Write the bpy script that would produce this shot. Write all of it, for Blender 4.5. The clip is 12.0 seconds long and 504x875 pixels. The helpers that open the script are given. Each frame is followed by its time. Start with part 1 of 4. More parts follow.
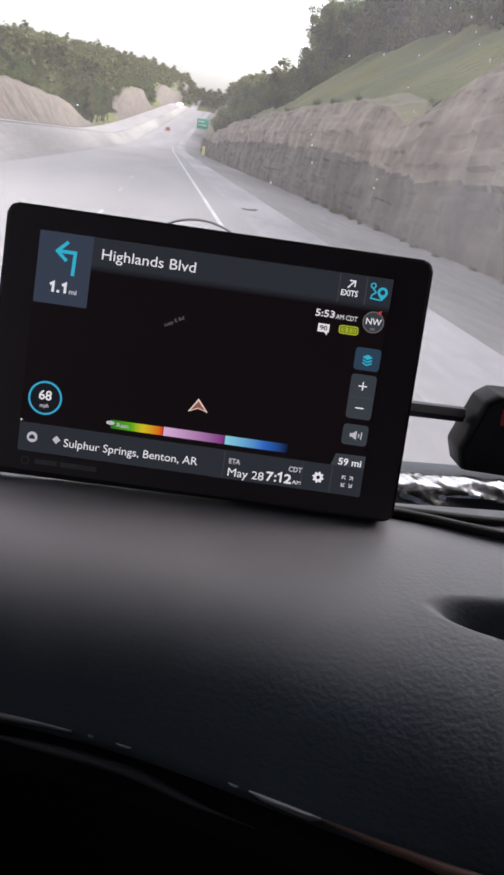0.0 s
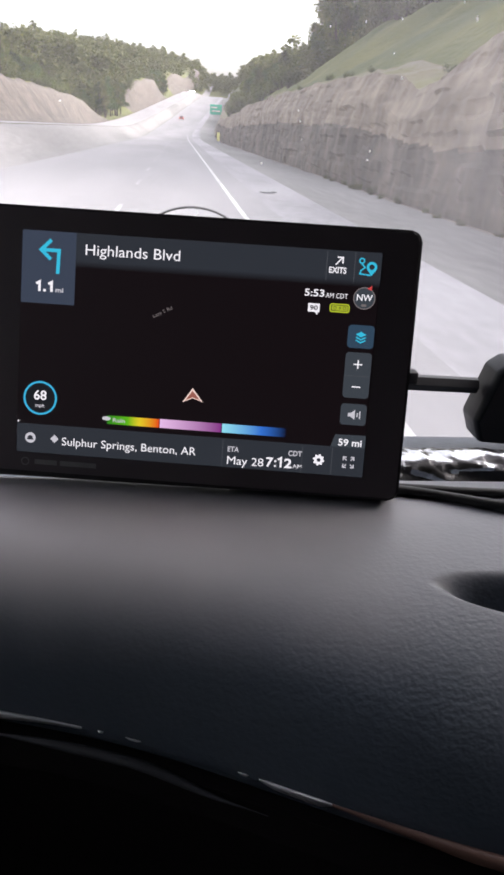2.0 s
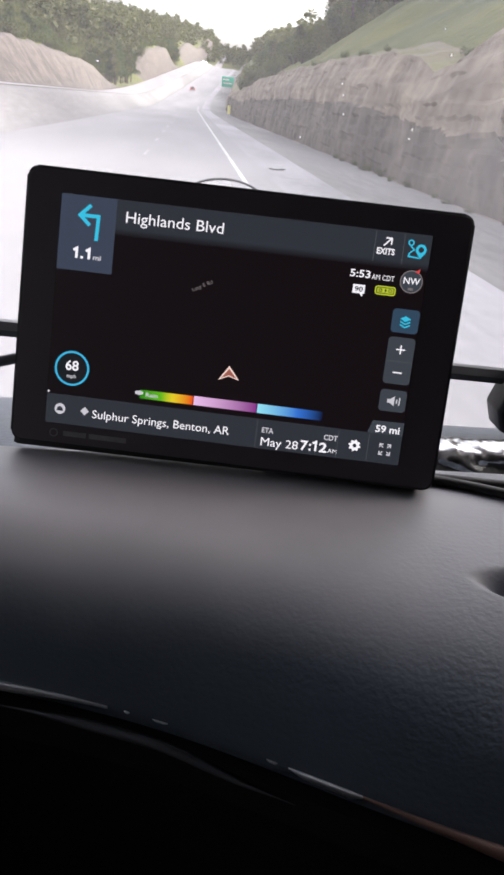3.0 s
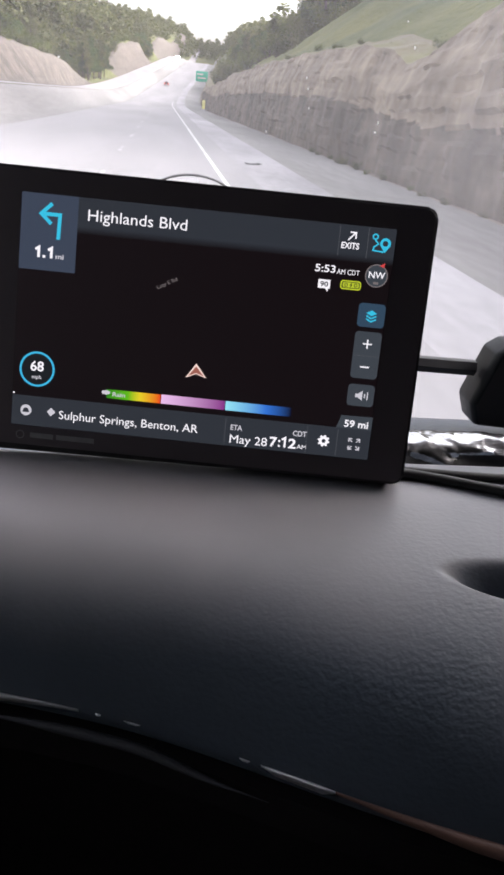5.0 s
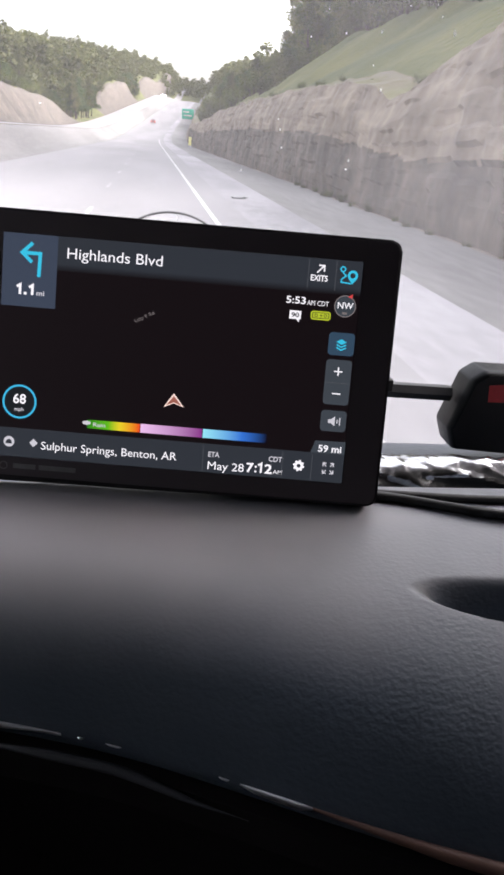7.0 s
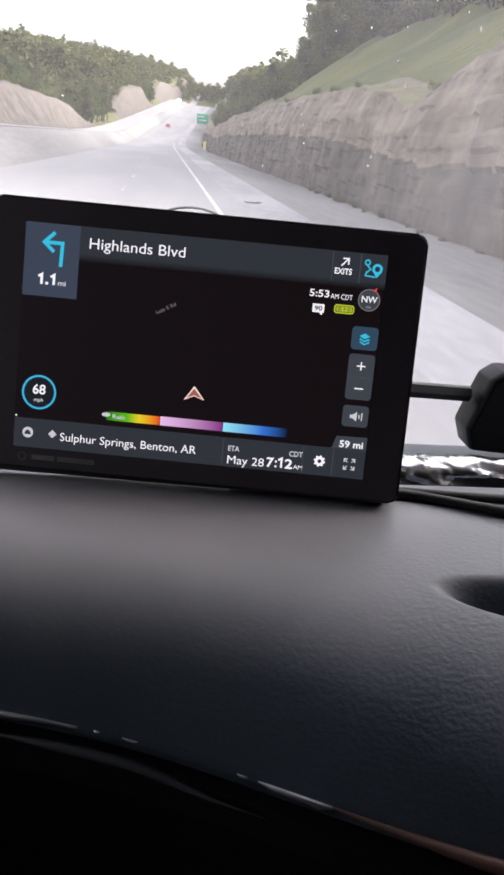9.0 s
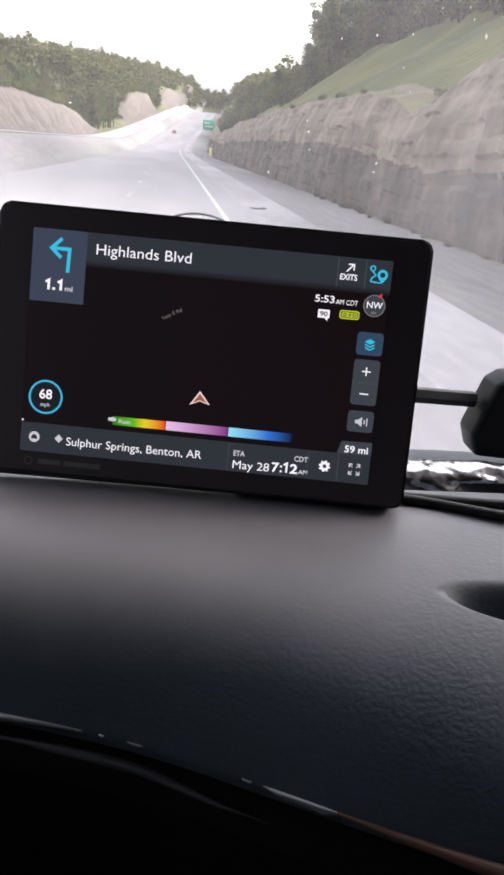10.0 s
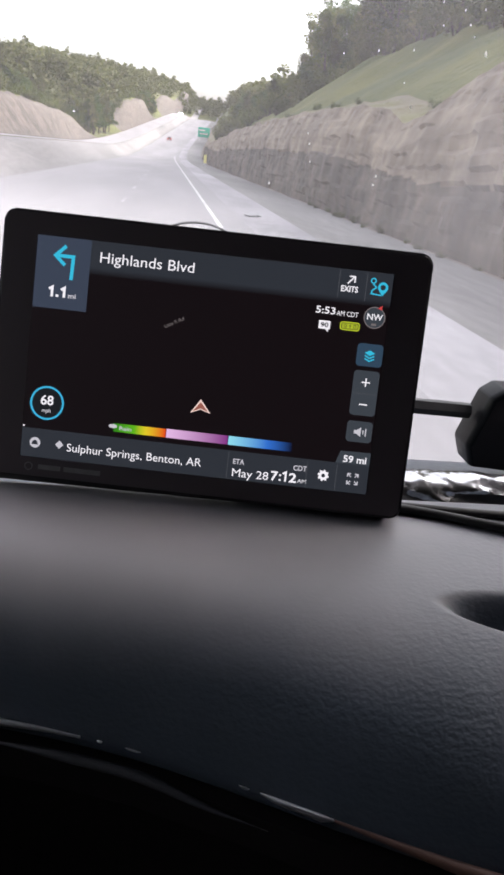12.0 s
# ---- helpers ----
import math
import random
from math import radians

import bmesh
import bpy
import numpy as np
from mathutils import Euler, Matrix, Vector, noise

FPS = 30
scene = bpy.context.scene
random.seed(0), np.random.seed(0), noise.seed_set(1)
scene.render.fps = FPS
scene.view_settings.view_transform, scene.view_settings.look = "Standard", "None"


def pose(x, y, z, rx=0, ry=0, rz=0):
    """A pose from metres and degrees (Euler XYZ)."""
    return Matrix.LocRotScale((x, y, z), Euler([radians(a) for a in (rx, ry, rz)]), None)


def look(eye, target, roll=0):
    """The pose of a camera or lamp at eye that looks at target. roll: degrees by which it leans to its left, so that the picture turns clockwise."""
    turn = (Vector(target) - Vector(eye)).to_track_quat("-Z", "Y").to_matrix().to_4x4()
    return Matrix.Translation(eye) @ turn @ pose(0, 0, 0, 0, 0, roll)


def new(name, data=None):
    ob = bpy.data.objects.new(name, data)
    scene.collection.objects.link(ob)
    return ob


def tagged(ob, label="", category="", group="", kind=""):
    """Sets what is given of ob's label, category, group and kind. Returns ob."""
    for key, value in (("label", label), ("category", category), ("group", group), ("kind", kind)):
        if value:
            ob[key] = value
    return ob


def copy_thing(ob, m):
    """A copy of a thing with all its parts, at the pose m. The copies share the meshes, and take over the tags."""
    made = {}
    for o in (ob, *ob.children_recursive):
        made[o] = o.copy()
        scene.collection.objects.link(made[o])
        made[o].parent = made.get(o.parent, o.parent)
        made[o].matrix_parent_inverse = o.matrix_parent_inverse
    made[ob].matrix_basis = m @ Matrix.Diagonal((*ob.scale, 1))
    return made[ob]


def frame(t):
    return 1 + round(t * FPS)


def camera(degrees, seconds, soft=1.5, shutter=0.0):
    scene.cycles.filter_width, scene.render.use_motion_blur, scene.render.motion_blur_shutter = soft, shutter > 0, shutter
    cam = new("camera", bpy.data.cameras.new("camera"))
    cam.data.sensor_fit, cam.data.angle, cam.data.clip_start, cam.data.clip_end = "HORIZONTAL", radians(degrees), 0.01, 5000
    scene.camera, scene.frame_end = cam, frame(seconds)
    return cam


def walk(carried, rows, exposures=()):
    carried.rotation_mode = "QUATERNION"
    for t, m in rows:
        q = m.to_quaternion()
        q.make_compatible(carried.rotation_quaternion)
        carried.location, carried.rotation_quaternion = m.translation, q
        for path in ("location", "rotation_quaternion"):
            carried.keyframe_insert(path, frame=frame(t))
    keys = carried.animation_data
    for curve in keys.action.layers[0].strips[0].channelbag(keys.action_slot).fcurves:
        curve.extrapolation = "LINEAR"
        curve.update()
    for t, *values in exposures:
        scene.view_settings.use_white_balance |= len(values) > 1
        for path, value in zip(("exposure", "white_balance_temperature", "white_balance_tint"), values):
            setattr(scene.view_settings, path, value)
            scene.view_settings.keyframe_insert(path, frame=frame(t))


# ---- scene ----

# ==== camera ====
cam = camera(37.77, 12.0, soft=2.9)
EV = 2.5
PATH = [
    (0, -0.0105, -0.0064, 2.4026, 68.16, -7.63, -6.20),
    (0.5, -0.0127, -0.0021, 2.4028, 67.47, -7.92, -6.34),
    (1, -0.0069, -0.0014, 2.3971, 66.35, -6.79, -5.12),
    (1.5, 0.0105, -0.0034, 2.4008, 66.42, -3.63, -4.78),
    (2, 0.0127, -0.0035, 2.4035, 66.90, -3.19, -5.15),
    (2.5, 0.0104, -0.0041, 2.4044, 67.17, -3.29, -4.56),
    (2.7, -0.0108, 0.0050, 2.3989, 66.10, -5.85, -4.15),
    (4.3, 0.0009, 0.0133, 2.3995, 64.10, -4.70, -6.30),
    (4.5, -0.0033, 0.0088, 2.4022, 65.04, -5.35, -6.38),
    (5, -0.0017, 0.0103, 2.3999, 64.97, -5.28, -6.13),
    (5.5, -0.0034, 0.0054, 2.4014, 65.82, -5.84, -7.08),
    (6, 0.0067, 0.0015, 2.4026, 66.33, -4.11, -7.23),
    (6.5, 0.0085, 0.0004, 2.4038, 66.57, -4.02, -6.96),
    (7, 0.0055, -0.0045, 2.4043, 67.41, -4.52, -7.18),
    (7.2, 0.0052, -0.0005, 2.4025, 67.34, -4.64, -6.95),
    (8.8, 0.0012, -0.0004, 2.3952, 67.66, -5.29, -6.84),
    (9, -0.0000, -0.0015, 2.3960, 67.67, -5.00, -6.14),
    (9.5, -0.0035, 0.0022, 2.3951, 67.28, -5.72, -5.53),
    (10, -0.0003, -0.0029, 2.3964, 68.04, -4.97, -5.72),
    (10.5, 0.0038, -0.0015, 2.3964, 67.72, -3.86, -5.22),
    (11, 0.0004, -0.0041, 2.3986, 68.35, -4.90, -6.09),
    (11.5, -0.0063, -0.0051, 2.3976, 68.62, -6.35, -6.54),
    (12, -0.0063, -0.0054, 2.3982, 68.62, -5.95, -6.10),
]
EXPOSE = ((0.0, -0.3), (1.0, -0.32), (2.0, 0.0), (5.0, 0.08), (7.0, 0.12), (9.0, 0.04), (10.0, 0.04), (12.0, -0.02))
walk(cam, [(t, pose(*p)) for t, *p in PATH], exposures=[(t, EV + e, 6480, 16) for t, e in EXPOSE])

# ==== world and sun ====
SUN_EL, SUN_AZ = radians(24), radians(84)
world = bpy.data.worlds.new("world")
scene.world = world
world.use_nodes = True
wn = world.node_tree
sky = wn.nodes.new("ShaderNodeTexSky")
sky.sky_type, sky.sun_disc = "NISHITA", False
sky.sun_elevation, sky.sun_rotation = SUN_EL, SUN_AZ
sky.air_density, sky.dust_density, sky.ozone_density = 1.0, 6.0, 0.6
bg = wn.nodes["Background"]
bg.inputs["Strength"].default_value = 0.16
veil = wn.nodes.new("ShaderNodeHueSaturation")  # thin morning cloud takes the blue out of the sky
veil.inputs["Saturation"].default_value = 0.26
wn.links.new(sky.outputs["Color"], veil.inputs["Color"])
wn.links.new(veil.outputs["Color"], bg.inputs["Color"])
sun_data = bpy.data.lights.new("sun", "SUN")
sun_data.energy, sun_data.angle, sun_data.color = 0.22, radians(70), (1.0, 0.9, 0.82)
sun = new("sun", sun_data)
sun_dir = Vector((math.sin(SUN_AZ) * math.cos(SUN_EL), math.cos(SUN_AZ) * math.cos(SUN_EL), math.sin(SUN_EL)))
sun.matrix_world = look((20, -30, 40), Vector((20, -30, 40)) - sun_dir)

# ==== materials ====
def surface(name, base, rough=0.6, metal=0.0, spread=0.25, coarse=3.0, fine=60.0, bump=0.2, dist=0.01, second=None, stretch=(1, 1, 1), spec=0.5, coords="Object", wear=0.1):
    """A node material with two scales of colour variation and a fine relief."""
    m = bpy.data.materials.new(name)
    m.use_nodes = True
    t = m.node_tree
    b = t.nodes["Principled BSDF"]
    b.inputs["Metallic"].default_value = metal
    b.inputs["Specular IOR Level"].default_value = spec
    co = t.nodes.new("ShaderNodeTexCoord")
    mp = t.nodes.new("ShaderNodeMapping")
    mp.inputs["Scale"].default_value = stretch
    t.links.new(co.outputs[coords], mp.inputs["Vector"])
    big, small = t.nodes.new("ShaderNodeTexNoise"), t.nodes.new("ShaderNodeTexNoise")
    for n, s, d in ((big, coarse, 5), (small, fine, 3)):
        n.inputs["Scale"].default_value, n.inputs["Detail"].default_value = s, d
        t.links.new(mp.outputs["Vector"], n.inputs["Vector"])
    ramp = t.nodes.new("ShaderNodeValToRGB")
    lo = tuple(c * (1 - spread) for c in base)
    hi = second or tuple(min(1, c * (1 + spread)) for c in base)
    ramp.color_ramp.elements[0].position, ramp.color_ramp.elements[1].position = 0.32, 0.68
    ramp.color_ramp.elements[0].color, ramp.color_ramp.elements[1].color = (*lo, 1), (*hi, 1)
    mixf = t.nodes.new("ShaderNodeMath")
    mixf.operation = "MULTIPLY_ADD"
    mixf.inputs[1].default_value, mixf.inputs[2].default_value = 0.35, -0.175
    t.links.new(small.outputs["Fac"], mixf.inputs[0])
    add = t.nodes.new("ShaderNodeMath")
    add.operation = "ADD"
    t.links.new(big.outputs["Fac"], add.inputs[0])
    t.links.new(mixf.outputs[0], add.inputs[1])
    t.links.new(add.outputs[0], ramp.inputs["Fac"])
    t.links.new(ramp.outputs["Color"], b.inputs["Base Color"])
    rr = t.nodes.new("ShaderNodeMapRange")
    rr.inputs["To Min"].default_value, rr.inputs["To Max"].default_value = max(0.02, rough - wear), min(1, rough + wear)
    t.links.new(small.outputs["Fac"], rr.inputs["Value"])
    t.links.new(rr.outputs["Result"], b.inputs["Roughness"])
    if bump:
        bp = t.nodes.new("ShaderNodeBump")
        bp.inputs["Strength"].default_value, bp.inputs["Distance"].default_value = bump, dist
        t.links.new(small.outputs["Fac"], bp.inputs["Height"])
        t.links.new(bp.outputs["Normal"], b.inputs["Normal"])
    return m


def glow(name, color, strength=1.0, second=None, third=None, axis_from=0.0, axis_to=1.0):
    """A lit display colour; with a second colour it runs from one to the other along local x."""
    m = bpy.data.materials.new(name)
    m.use_nodes = True
    t = m.node_tree
    b = t.nodes["Principled BSDF"]
    b.inputs["Base Color"].default_value = (0.01, 0.01, 0.01, 1)
    b.inputs["Roughness"].default_value = 0.35
    b.inputs["Emission Color"].default_value = (*color, 1)
    b.inputs["Emission Strength"].default_value = strength * 2 ** -EV
    if second:
        co, sep = t.nodes.new("ShaderNodeTexCoord"), t.nodes.new("ShaderNodeSeparateXYZ")
        mr, ramp = t.nodes.new("ShaderNodeMapRange"), t.nodes.new("ShaderNodeValToRGB")
        mr.inputs["From Min"].default_value, mr.inputs["From Max"].default_value = axis_from, axis_to
        t.links.new(co.outputs["Object"], sep.inputs[0])
        t.links.new(sep.outputs["X"], mr.inputs["Value"])
        t.links.new(mr.outputs["Result"], ramp.inputs["Fac"])
        ramp.color_ramp.elements[0].color, ramp.color_ramp.elements[1].color = (*color, 1), (*(third or second), 1)
        if third:
            ramp.color_ramp.elements.new(0.62).color = (*second, 1)
        t.links.new(ramp.outputs["Color"], b.inputs["Emission Color"])
    return m


def dash_vinyl():
    """Dark grey dashboard skin: pebbled leather grain, slightly worn gloss."""
    m = surface("dash_vinyl", (0.056, 0.069, 0.091), rough=0.45, spread=0.15, coarse=6, fine=90, bump=0)
    t = m.node_tree
    b = t.nodes["Principled BSDF"]
    b.inputs["Specular IOR Level"].default_value = 0.58
    b.inputs["Coat Weight"].default_value, b.inputs["Coat Roughness"].default_value = 0.1, 0.4
    co = t.nodes.new("ShaderNodeTexCoord")
    lump, fold = t.nodes.new("ShaderNodeTexNoise"), t.nodes.new("ShaderNodeTexNoise")
    mp = t.nodes.new("ShaderNodeMapping")
    mp.inputs["Scale"].default_value = (0.85, 1.15, 1.15)
    t.links.new(co.outputs["Object"], mp.inputs["Vector"])
    for n, s, d in ((lump, 340, 1.0), (fold, 120, 2.0)):
        n.inputs["Scale"].default_value, n.inputs["Detail"].default_value = s, d
        t.links.new(mp.outputs["Vector"], n.inputs["Vector"])
    mul = t.nodes.new("ShaderNodeMath")
    mul.operation = "MULTIPLY_ADD"
    mul.inputs[1].default_value = 0.45
    t.links.new(fold.outputs["Fac"], mul.inputs[0])
    t.links.new(lump.outputs["Fac"], mul.inputs[2])
    bp = t.nodes.new("ShaderNodeBump")
    bp.inputs["Distance"].default_value = 0.00095
    t.links.new(mul.outputs[0], bp.inputs["Height"])
    # pale dusty top, the light it catches put into its colour; grain fades there
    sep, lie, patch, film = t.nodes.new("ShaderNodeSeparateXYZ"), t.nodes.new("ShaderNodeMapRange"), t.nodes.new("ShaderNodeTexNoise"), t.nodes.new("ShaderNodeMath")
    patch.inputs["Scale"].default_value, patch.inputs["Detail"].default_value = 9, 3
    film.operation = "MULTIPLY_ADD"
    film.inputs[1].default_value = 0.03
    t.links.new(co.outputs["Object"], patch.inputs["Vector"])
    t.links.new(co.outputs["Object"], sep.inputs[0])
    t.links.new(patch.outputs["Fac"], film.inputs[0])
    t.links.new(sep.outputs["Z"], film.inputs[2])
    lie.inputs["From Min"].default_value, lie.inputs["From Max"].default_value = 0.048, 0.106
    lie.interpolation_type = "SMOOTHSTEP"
    lit_dust = t.nodes.new("ShaderNodeMix")
    lit_dust.data_type = "RGBA"
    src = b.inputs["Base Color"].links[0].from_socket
    right_falloff, thin = t.nodes.new("ShaderNodeMapRange"), t.nodes.new("ShaderNodeMath")  # light falloff towards the passenger's side, put into the colour
    right_falloff.inputs["From Min"].default_value, right_falloff.inputs["From Max"].default_value = -0.26, 0.02
    right_falloff.inputs["To Min"].default_value, right_falloff.inputs["To Max"].default_value = 0.0, -0.032
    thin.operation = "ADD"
    t.links.new(sep.outputs["X"], right_falloff.inputs["Value"])
    t.links.new(right_falloff.outputs["Result"], thin.inputs[0])
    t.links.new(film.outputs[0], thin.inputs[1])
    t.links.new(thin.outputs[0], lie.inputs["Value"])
    t.links.new(lie.outputs["Result"], lit_dust.inputs["Factor"])
    t.links.new(src, lit_dust.inputs["A"])
    lit_dust.inputs["B"].default_value = (0.292, 0.277, 0.293, 1)
    t.links.new(lit_dust.outputs["Result"], b.inputs["Base Color"])
    deep = t.nodes.new("ShaderNodeMapRange")
    deep.inputs["From Min"].default_value, deep.inputs["From Max"].default_value = 0.05, 0.082
    deep.inputs["To Min"].default_value, deep.inputs["To Max"].default_value = 0.48, 0.02
    t.links.new(thin.outputs[0], deep.inputs["Value"])
    t.links.new(deep.outputs["Result"], bp.inputs["Strength"])
    t.links.new(bp.outputs["Normal"], b.inputs["Normal"])
    return m


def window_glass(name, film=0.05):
    """Clear thin glass with a light dusty film; a thicker film also gives a pale haze."""
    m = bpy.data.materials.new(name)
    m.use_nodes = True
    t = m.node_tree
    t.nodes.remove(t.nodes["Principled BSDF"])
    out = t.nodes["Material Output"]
    clear, shine, lit_dust = t.nodes.new("ShaderNodeBsdfTransparent"), t.nodes.new("ShaderNodeBsdfGlossy"), t.nodes.new("ShaderNodeBsdfTranslucent")
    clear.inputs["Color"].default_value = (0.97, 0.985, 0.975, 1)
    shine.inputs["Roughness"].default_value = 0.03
    lit_dust.inputs["Color"].default_value = (0.85, 0.83, 0.85, 1)
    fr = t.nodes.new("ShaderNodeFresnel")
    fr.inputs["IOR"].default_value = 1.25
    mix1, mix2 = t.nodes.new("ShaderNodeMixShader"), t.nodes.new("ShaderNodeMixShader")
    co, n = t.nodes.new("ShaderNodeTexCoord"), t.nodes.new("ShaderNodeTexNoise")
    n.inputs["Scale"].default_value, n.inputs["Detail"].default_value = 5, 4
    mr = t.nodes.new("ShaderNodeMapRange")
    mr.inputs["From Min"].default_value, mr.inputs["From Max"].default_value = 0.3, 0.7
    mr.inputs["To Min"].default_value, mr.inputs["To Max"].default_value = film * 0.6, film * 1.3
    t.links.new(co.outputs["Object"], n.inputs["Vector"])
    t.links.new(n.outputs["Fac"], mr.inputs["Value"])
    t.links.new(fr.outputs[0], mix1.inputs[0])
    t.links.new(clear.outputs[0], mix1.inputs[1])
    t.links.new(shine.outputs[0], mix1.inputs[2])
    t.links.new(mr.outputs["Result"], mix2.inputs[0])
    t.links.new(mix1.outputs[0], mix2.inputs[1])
    t.links.new(lit_dust.outputs[0], mix2.inputs[2])
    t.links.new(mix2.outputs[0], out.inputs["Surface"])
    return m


def leaf_material(name, a, b2):
    m = surface(name, a, rough=0.7, second=b2, coarse=0.6, fine=6, bump=0, spread=0.4)
    t = m.node_tree
    b = t.nodes["Principled BSDF"]
    thin, both = t.nodes.new("ShaderNodeBsdfTranslucent"), t.nodes.new("ShaderNodeMixShader")
    both.inputs[0].default_value = 0.5
    # each plant has its own shade of green
    own, span, tone = t.nodes.new("ShaderNodeObjectInfo"), t.nodes.new("ShaderNodeMapRange"), t.nodes.new("ShaderNodeHueSaturation")
    span.inputs["To Min"].default_value, span.inputs["To Max"].default_value = 0.6, 1.25
    t.links.new(own.outputs["Random"], span.inputs["Value"])
    t.links.new(span.outputs["Result"], tone.inputs["Value"])
    t.links.new(b.inputs["Base Color"].links[0].from_socket, tone.inputs["Color"])
    t.links.new(tone.outputs["Color"], b.inputs["Base Color"])
    t.links.new(tone.outputs["Color"], thin.inputs["Color"])
    t.links.new(b.outputs[0], both.inputs[1])
    t.links.new(thin.outputs[0], both.inputs[2])
    t.links.new(both.outputs[0], t.nodes["Material Output"].inputs["Surface"])
    return m


def rock_material(name, a, b2, streak=0.12):
    """Layered road-cut rock: level beds, upright streaks, grain."""
    m = surface(name, a, rough=0.9, second=b2, coarse=0.35, fine=1.8, bump=0.3, dist=0.1, spread=0.3)
    t = m.node_tree
    b = t.nodes["Principled BSDF"]
    src = b.inputs["Base Color"].links[0].from_socket
    co, mp, n = t.nodes.new("ShaderNodeTexCoord"), t.nodes.new("ShaderNodeMapping"), t.nodes.new("ShaderNodeTexNoise")
    mp.inputs["Scale"].default_value = (0.25, 0.5, 0.4)
    n.inputs["Scale"].default_value, n.inputs["Detail"].default_value = 1.6, 5
    t.links.new(co.outputs["Object"], mp.inputs["Vector"])
    t.links.new(mp.outputs["Vector"], n.inputs["Vector"])
    mp2, n2 = t.nodes.new("ShaderNodeMapping"), t.nodes.new("ShaderNodeTexNoise")
    mp2.inputs["Scale"].default_value = (0.06, 0.06, 1.6)
    n2.inputs["Scale"].default_value, n2.inputs["Detail"].default_value = 1.3, 4
    t.links.new(co.outputs["Object"], mp2.inputs["Vector"])
    t.links.new(mp2.outputs["Vector"], n2.inputs["Vector"])
    mul = t.nodes.new("ShaderNodeMath")
    mul.operation = "MULTIPLY"
    t.links.new(n.outputs["Fac"], mul.inputs[0])
    t.links.new(n2.outputs["Fac"], mul.inputs[1])
    mr = t.nodes.new("ShaderNodeMapRange")
    mr.inputs["From Min"].default_value, mr.inputs["From Max"].default_value = 0.14, 0.36
    mr.inputs["To Min"].default_value, mr.inputs["To Max"].default_value = 0.76, 1.08
    t.links.new(mul.outputs[0], mr.inputs["Value"])
    vm = t.nodes.new("ShaderNodeVectorMath")
    vm.operation = "SCALE"
    # upright seep stains and drill marks
    mp4, n4, run, soak = t.nodes.new("ShaderNodeMapping"), t.nodes.new("ShaderNodeTexNoise"), t.nodes.new("ShaderNodeMapRange"), t.nodes.new("ShaderNodeMath")
    mp4.inputs["Scale"].default_value = (0.55, 0.55, 0.045)
    n4.inputs["Scale"].default_value, n4.inputs["Detail"].default_value = 1.5, 4
    run.inputs["From Min"].default_value, run.inputs["From Max"].default_value = 0.3, 0.7
    run.inputs["To Min"].default_value, run.inputs["To Max"].default_value = 1 - streak, 1 + 0.5 * streak
    soak.operation = "MULTIPLY"
    t.links.new(co.outputs["Object"], mp4.inputs["Vector"])
    t.links.new(mp4.outputs["Vector"], n4.inputs["Vector"])
    t.links.new(n4.outputs["Fac"], run.inputs["Value"])
    mp3, vor, crack, both = t.nodes.new("ShaderNodeMapping"), t.nodes.new("ShaderNodeTexVoronoi"), t.nodes.new("ShaderNodeMapRange"), t.nodes.new("ShaderNodeMath")
    mp3.inputs["Scale"].default_value = (0.45, 0.2, 0.75)
    vor.feature = "DISTANCE_TO_EDGE"
    vor.inputs["Scale"].default_value = 1.0
    crack.inputs["From Max"].default_value, crack.inputs["To Min"].default_value = 0.16, 0.86
    both.operation = "MULTIPLY"
    t.links.new(co.outputs["Object"], mp3.inputs["Vector"])
    t.links.new(mp3.outputs["Vector"], vor.inputs["Vector"])
    t.links.new(vor.outputs["Distance"], crack.inputs["Value"])
    t.links.new(crack.outputs["Result"], both.inputs[0])
    t.links.new(mr.outputs["Result"], both.inputs[1])
    t.links.new(src, vm.inputs[0])
    t.links.new(both.outputs[0], soak.inputs[0])
    t.links.new(run.outputs["Result"], soak.inputs[1])
    t.links.new(soak.outputs[0], vm.inputs["Scale"])
    t.links.new(vm.outputs[0], b.inputs["Base Color"])
    return m


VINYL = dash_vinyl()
BLACK = surface("black_plastic", (0.014, 0.013, 0.015), rough=0.5, spec=0.3, fine=300, bump=0.1, dist=0.0005)
BEZEL = surface("bezel_glass", (0.068, 0.056, 0.063), rough=0.35, spread=0.06, coarse=1, fine=8, wear=0.02, bump=0)
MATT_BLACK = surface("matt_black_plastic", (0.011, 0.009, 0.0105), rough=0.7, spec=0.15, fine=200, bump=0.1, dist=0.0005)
SCREEN = glow("screen_black", (0.0062, 0.0038, 0.0048), 1.0)
GREY_PLASTIC = surface("grey_plastic", (0.022, 0.022, 0.024), rough=0.3, spread=0.06, coarse=1, fine=8, wear=0.02, bump=0)
ROD = surface("rod_plastic", (0.035, 0.035, 0.038), rough=0.32, spread=0.1, coarse=20, fine=120, wear=0.05, bump=0.05, dist=0.0005)
RUBBER = surface("black_rubber", (0.015, 0.015, 0.016), rough=0.55, fine=200, bump=0.1, dist=0.0005)
CHROME = surface("bright_trim", (0.92, 0.92, 0.94), spread=0.04, wear=0.02, rough=0.32, metal=1.0, fine=80, bump=0.0)
BROWN = surface("brown_trim", (0.13, 0.07, 0.055), rough=0.5, fine=120, bump=0.1, dist=0.0005)
FOIL = surface("foil_film", (0.5, 0.5, 0.515), rough=0.19, metal=1.0, spread=0.4, second=(0.78, 0.78, 0.8), coarse=42, fine=110, bump=0.25, dist=0.002)
RED = surface("red_sticker", (0.55, 0.03, 0.04), rough=0.4, fine=200, bump=0)
LINING = surface("cab_lining", (0.05, 0.047, 0.048), rough=0.8, fine=60, bump=0.2, dist=0.002)
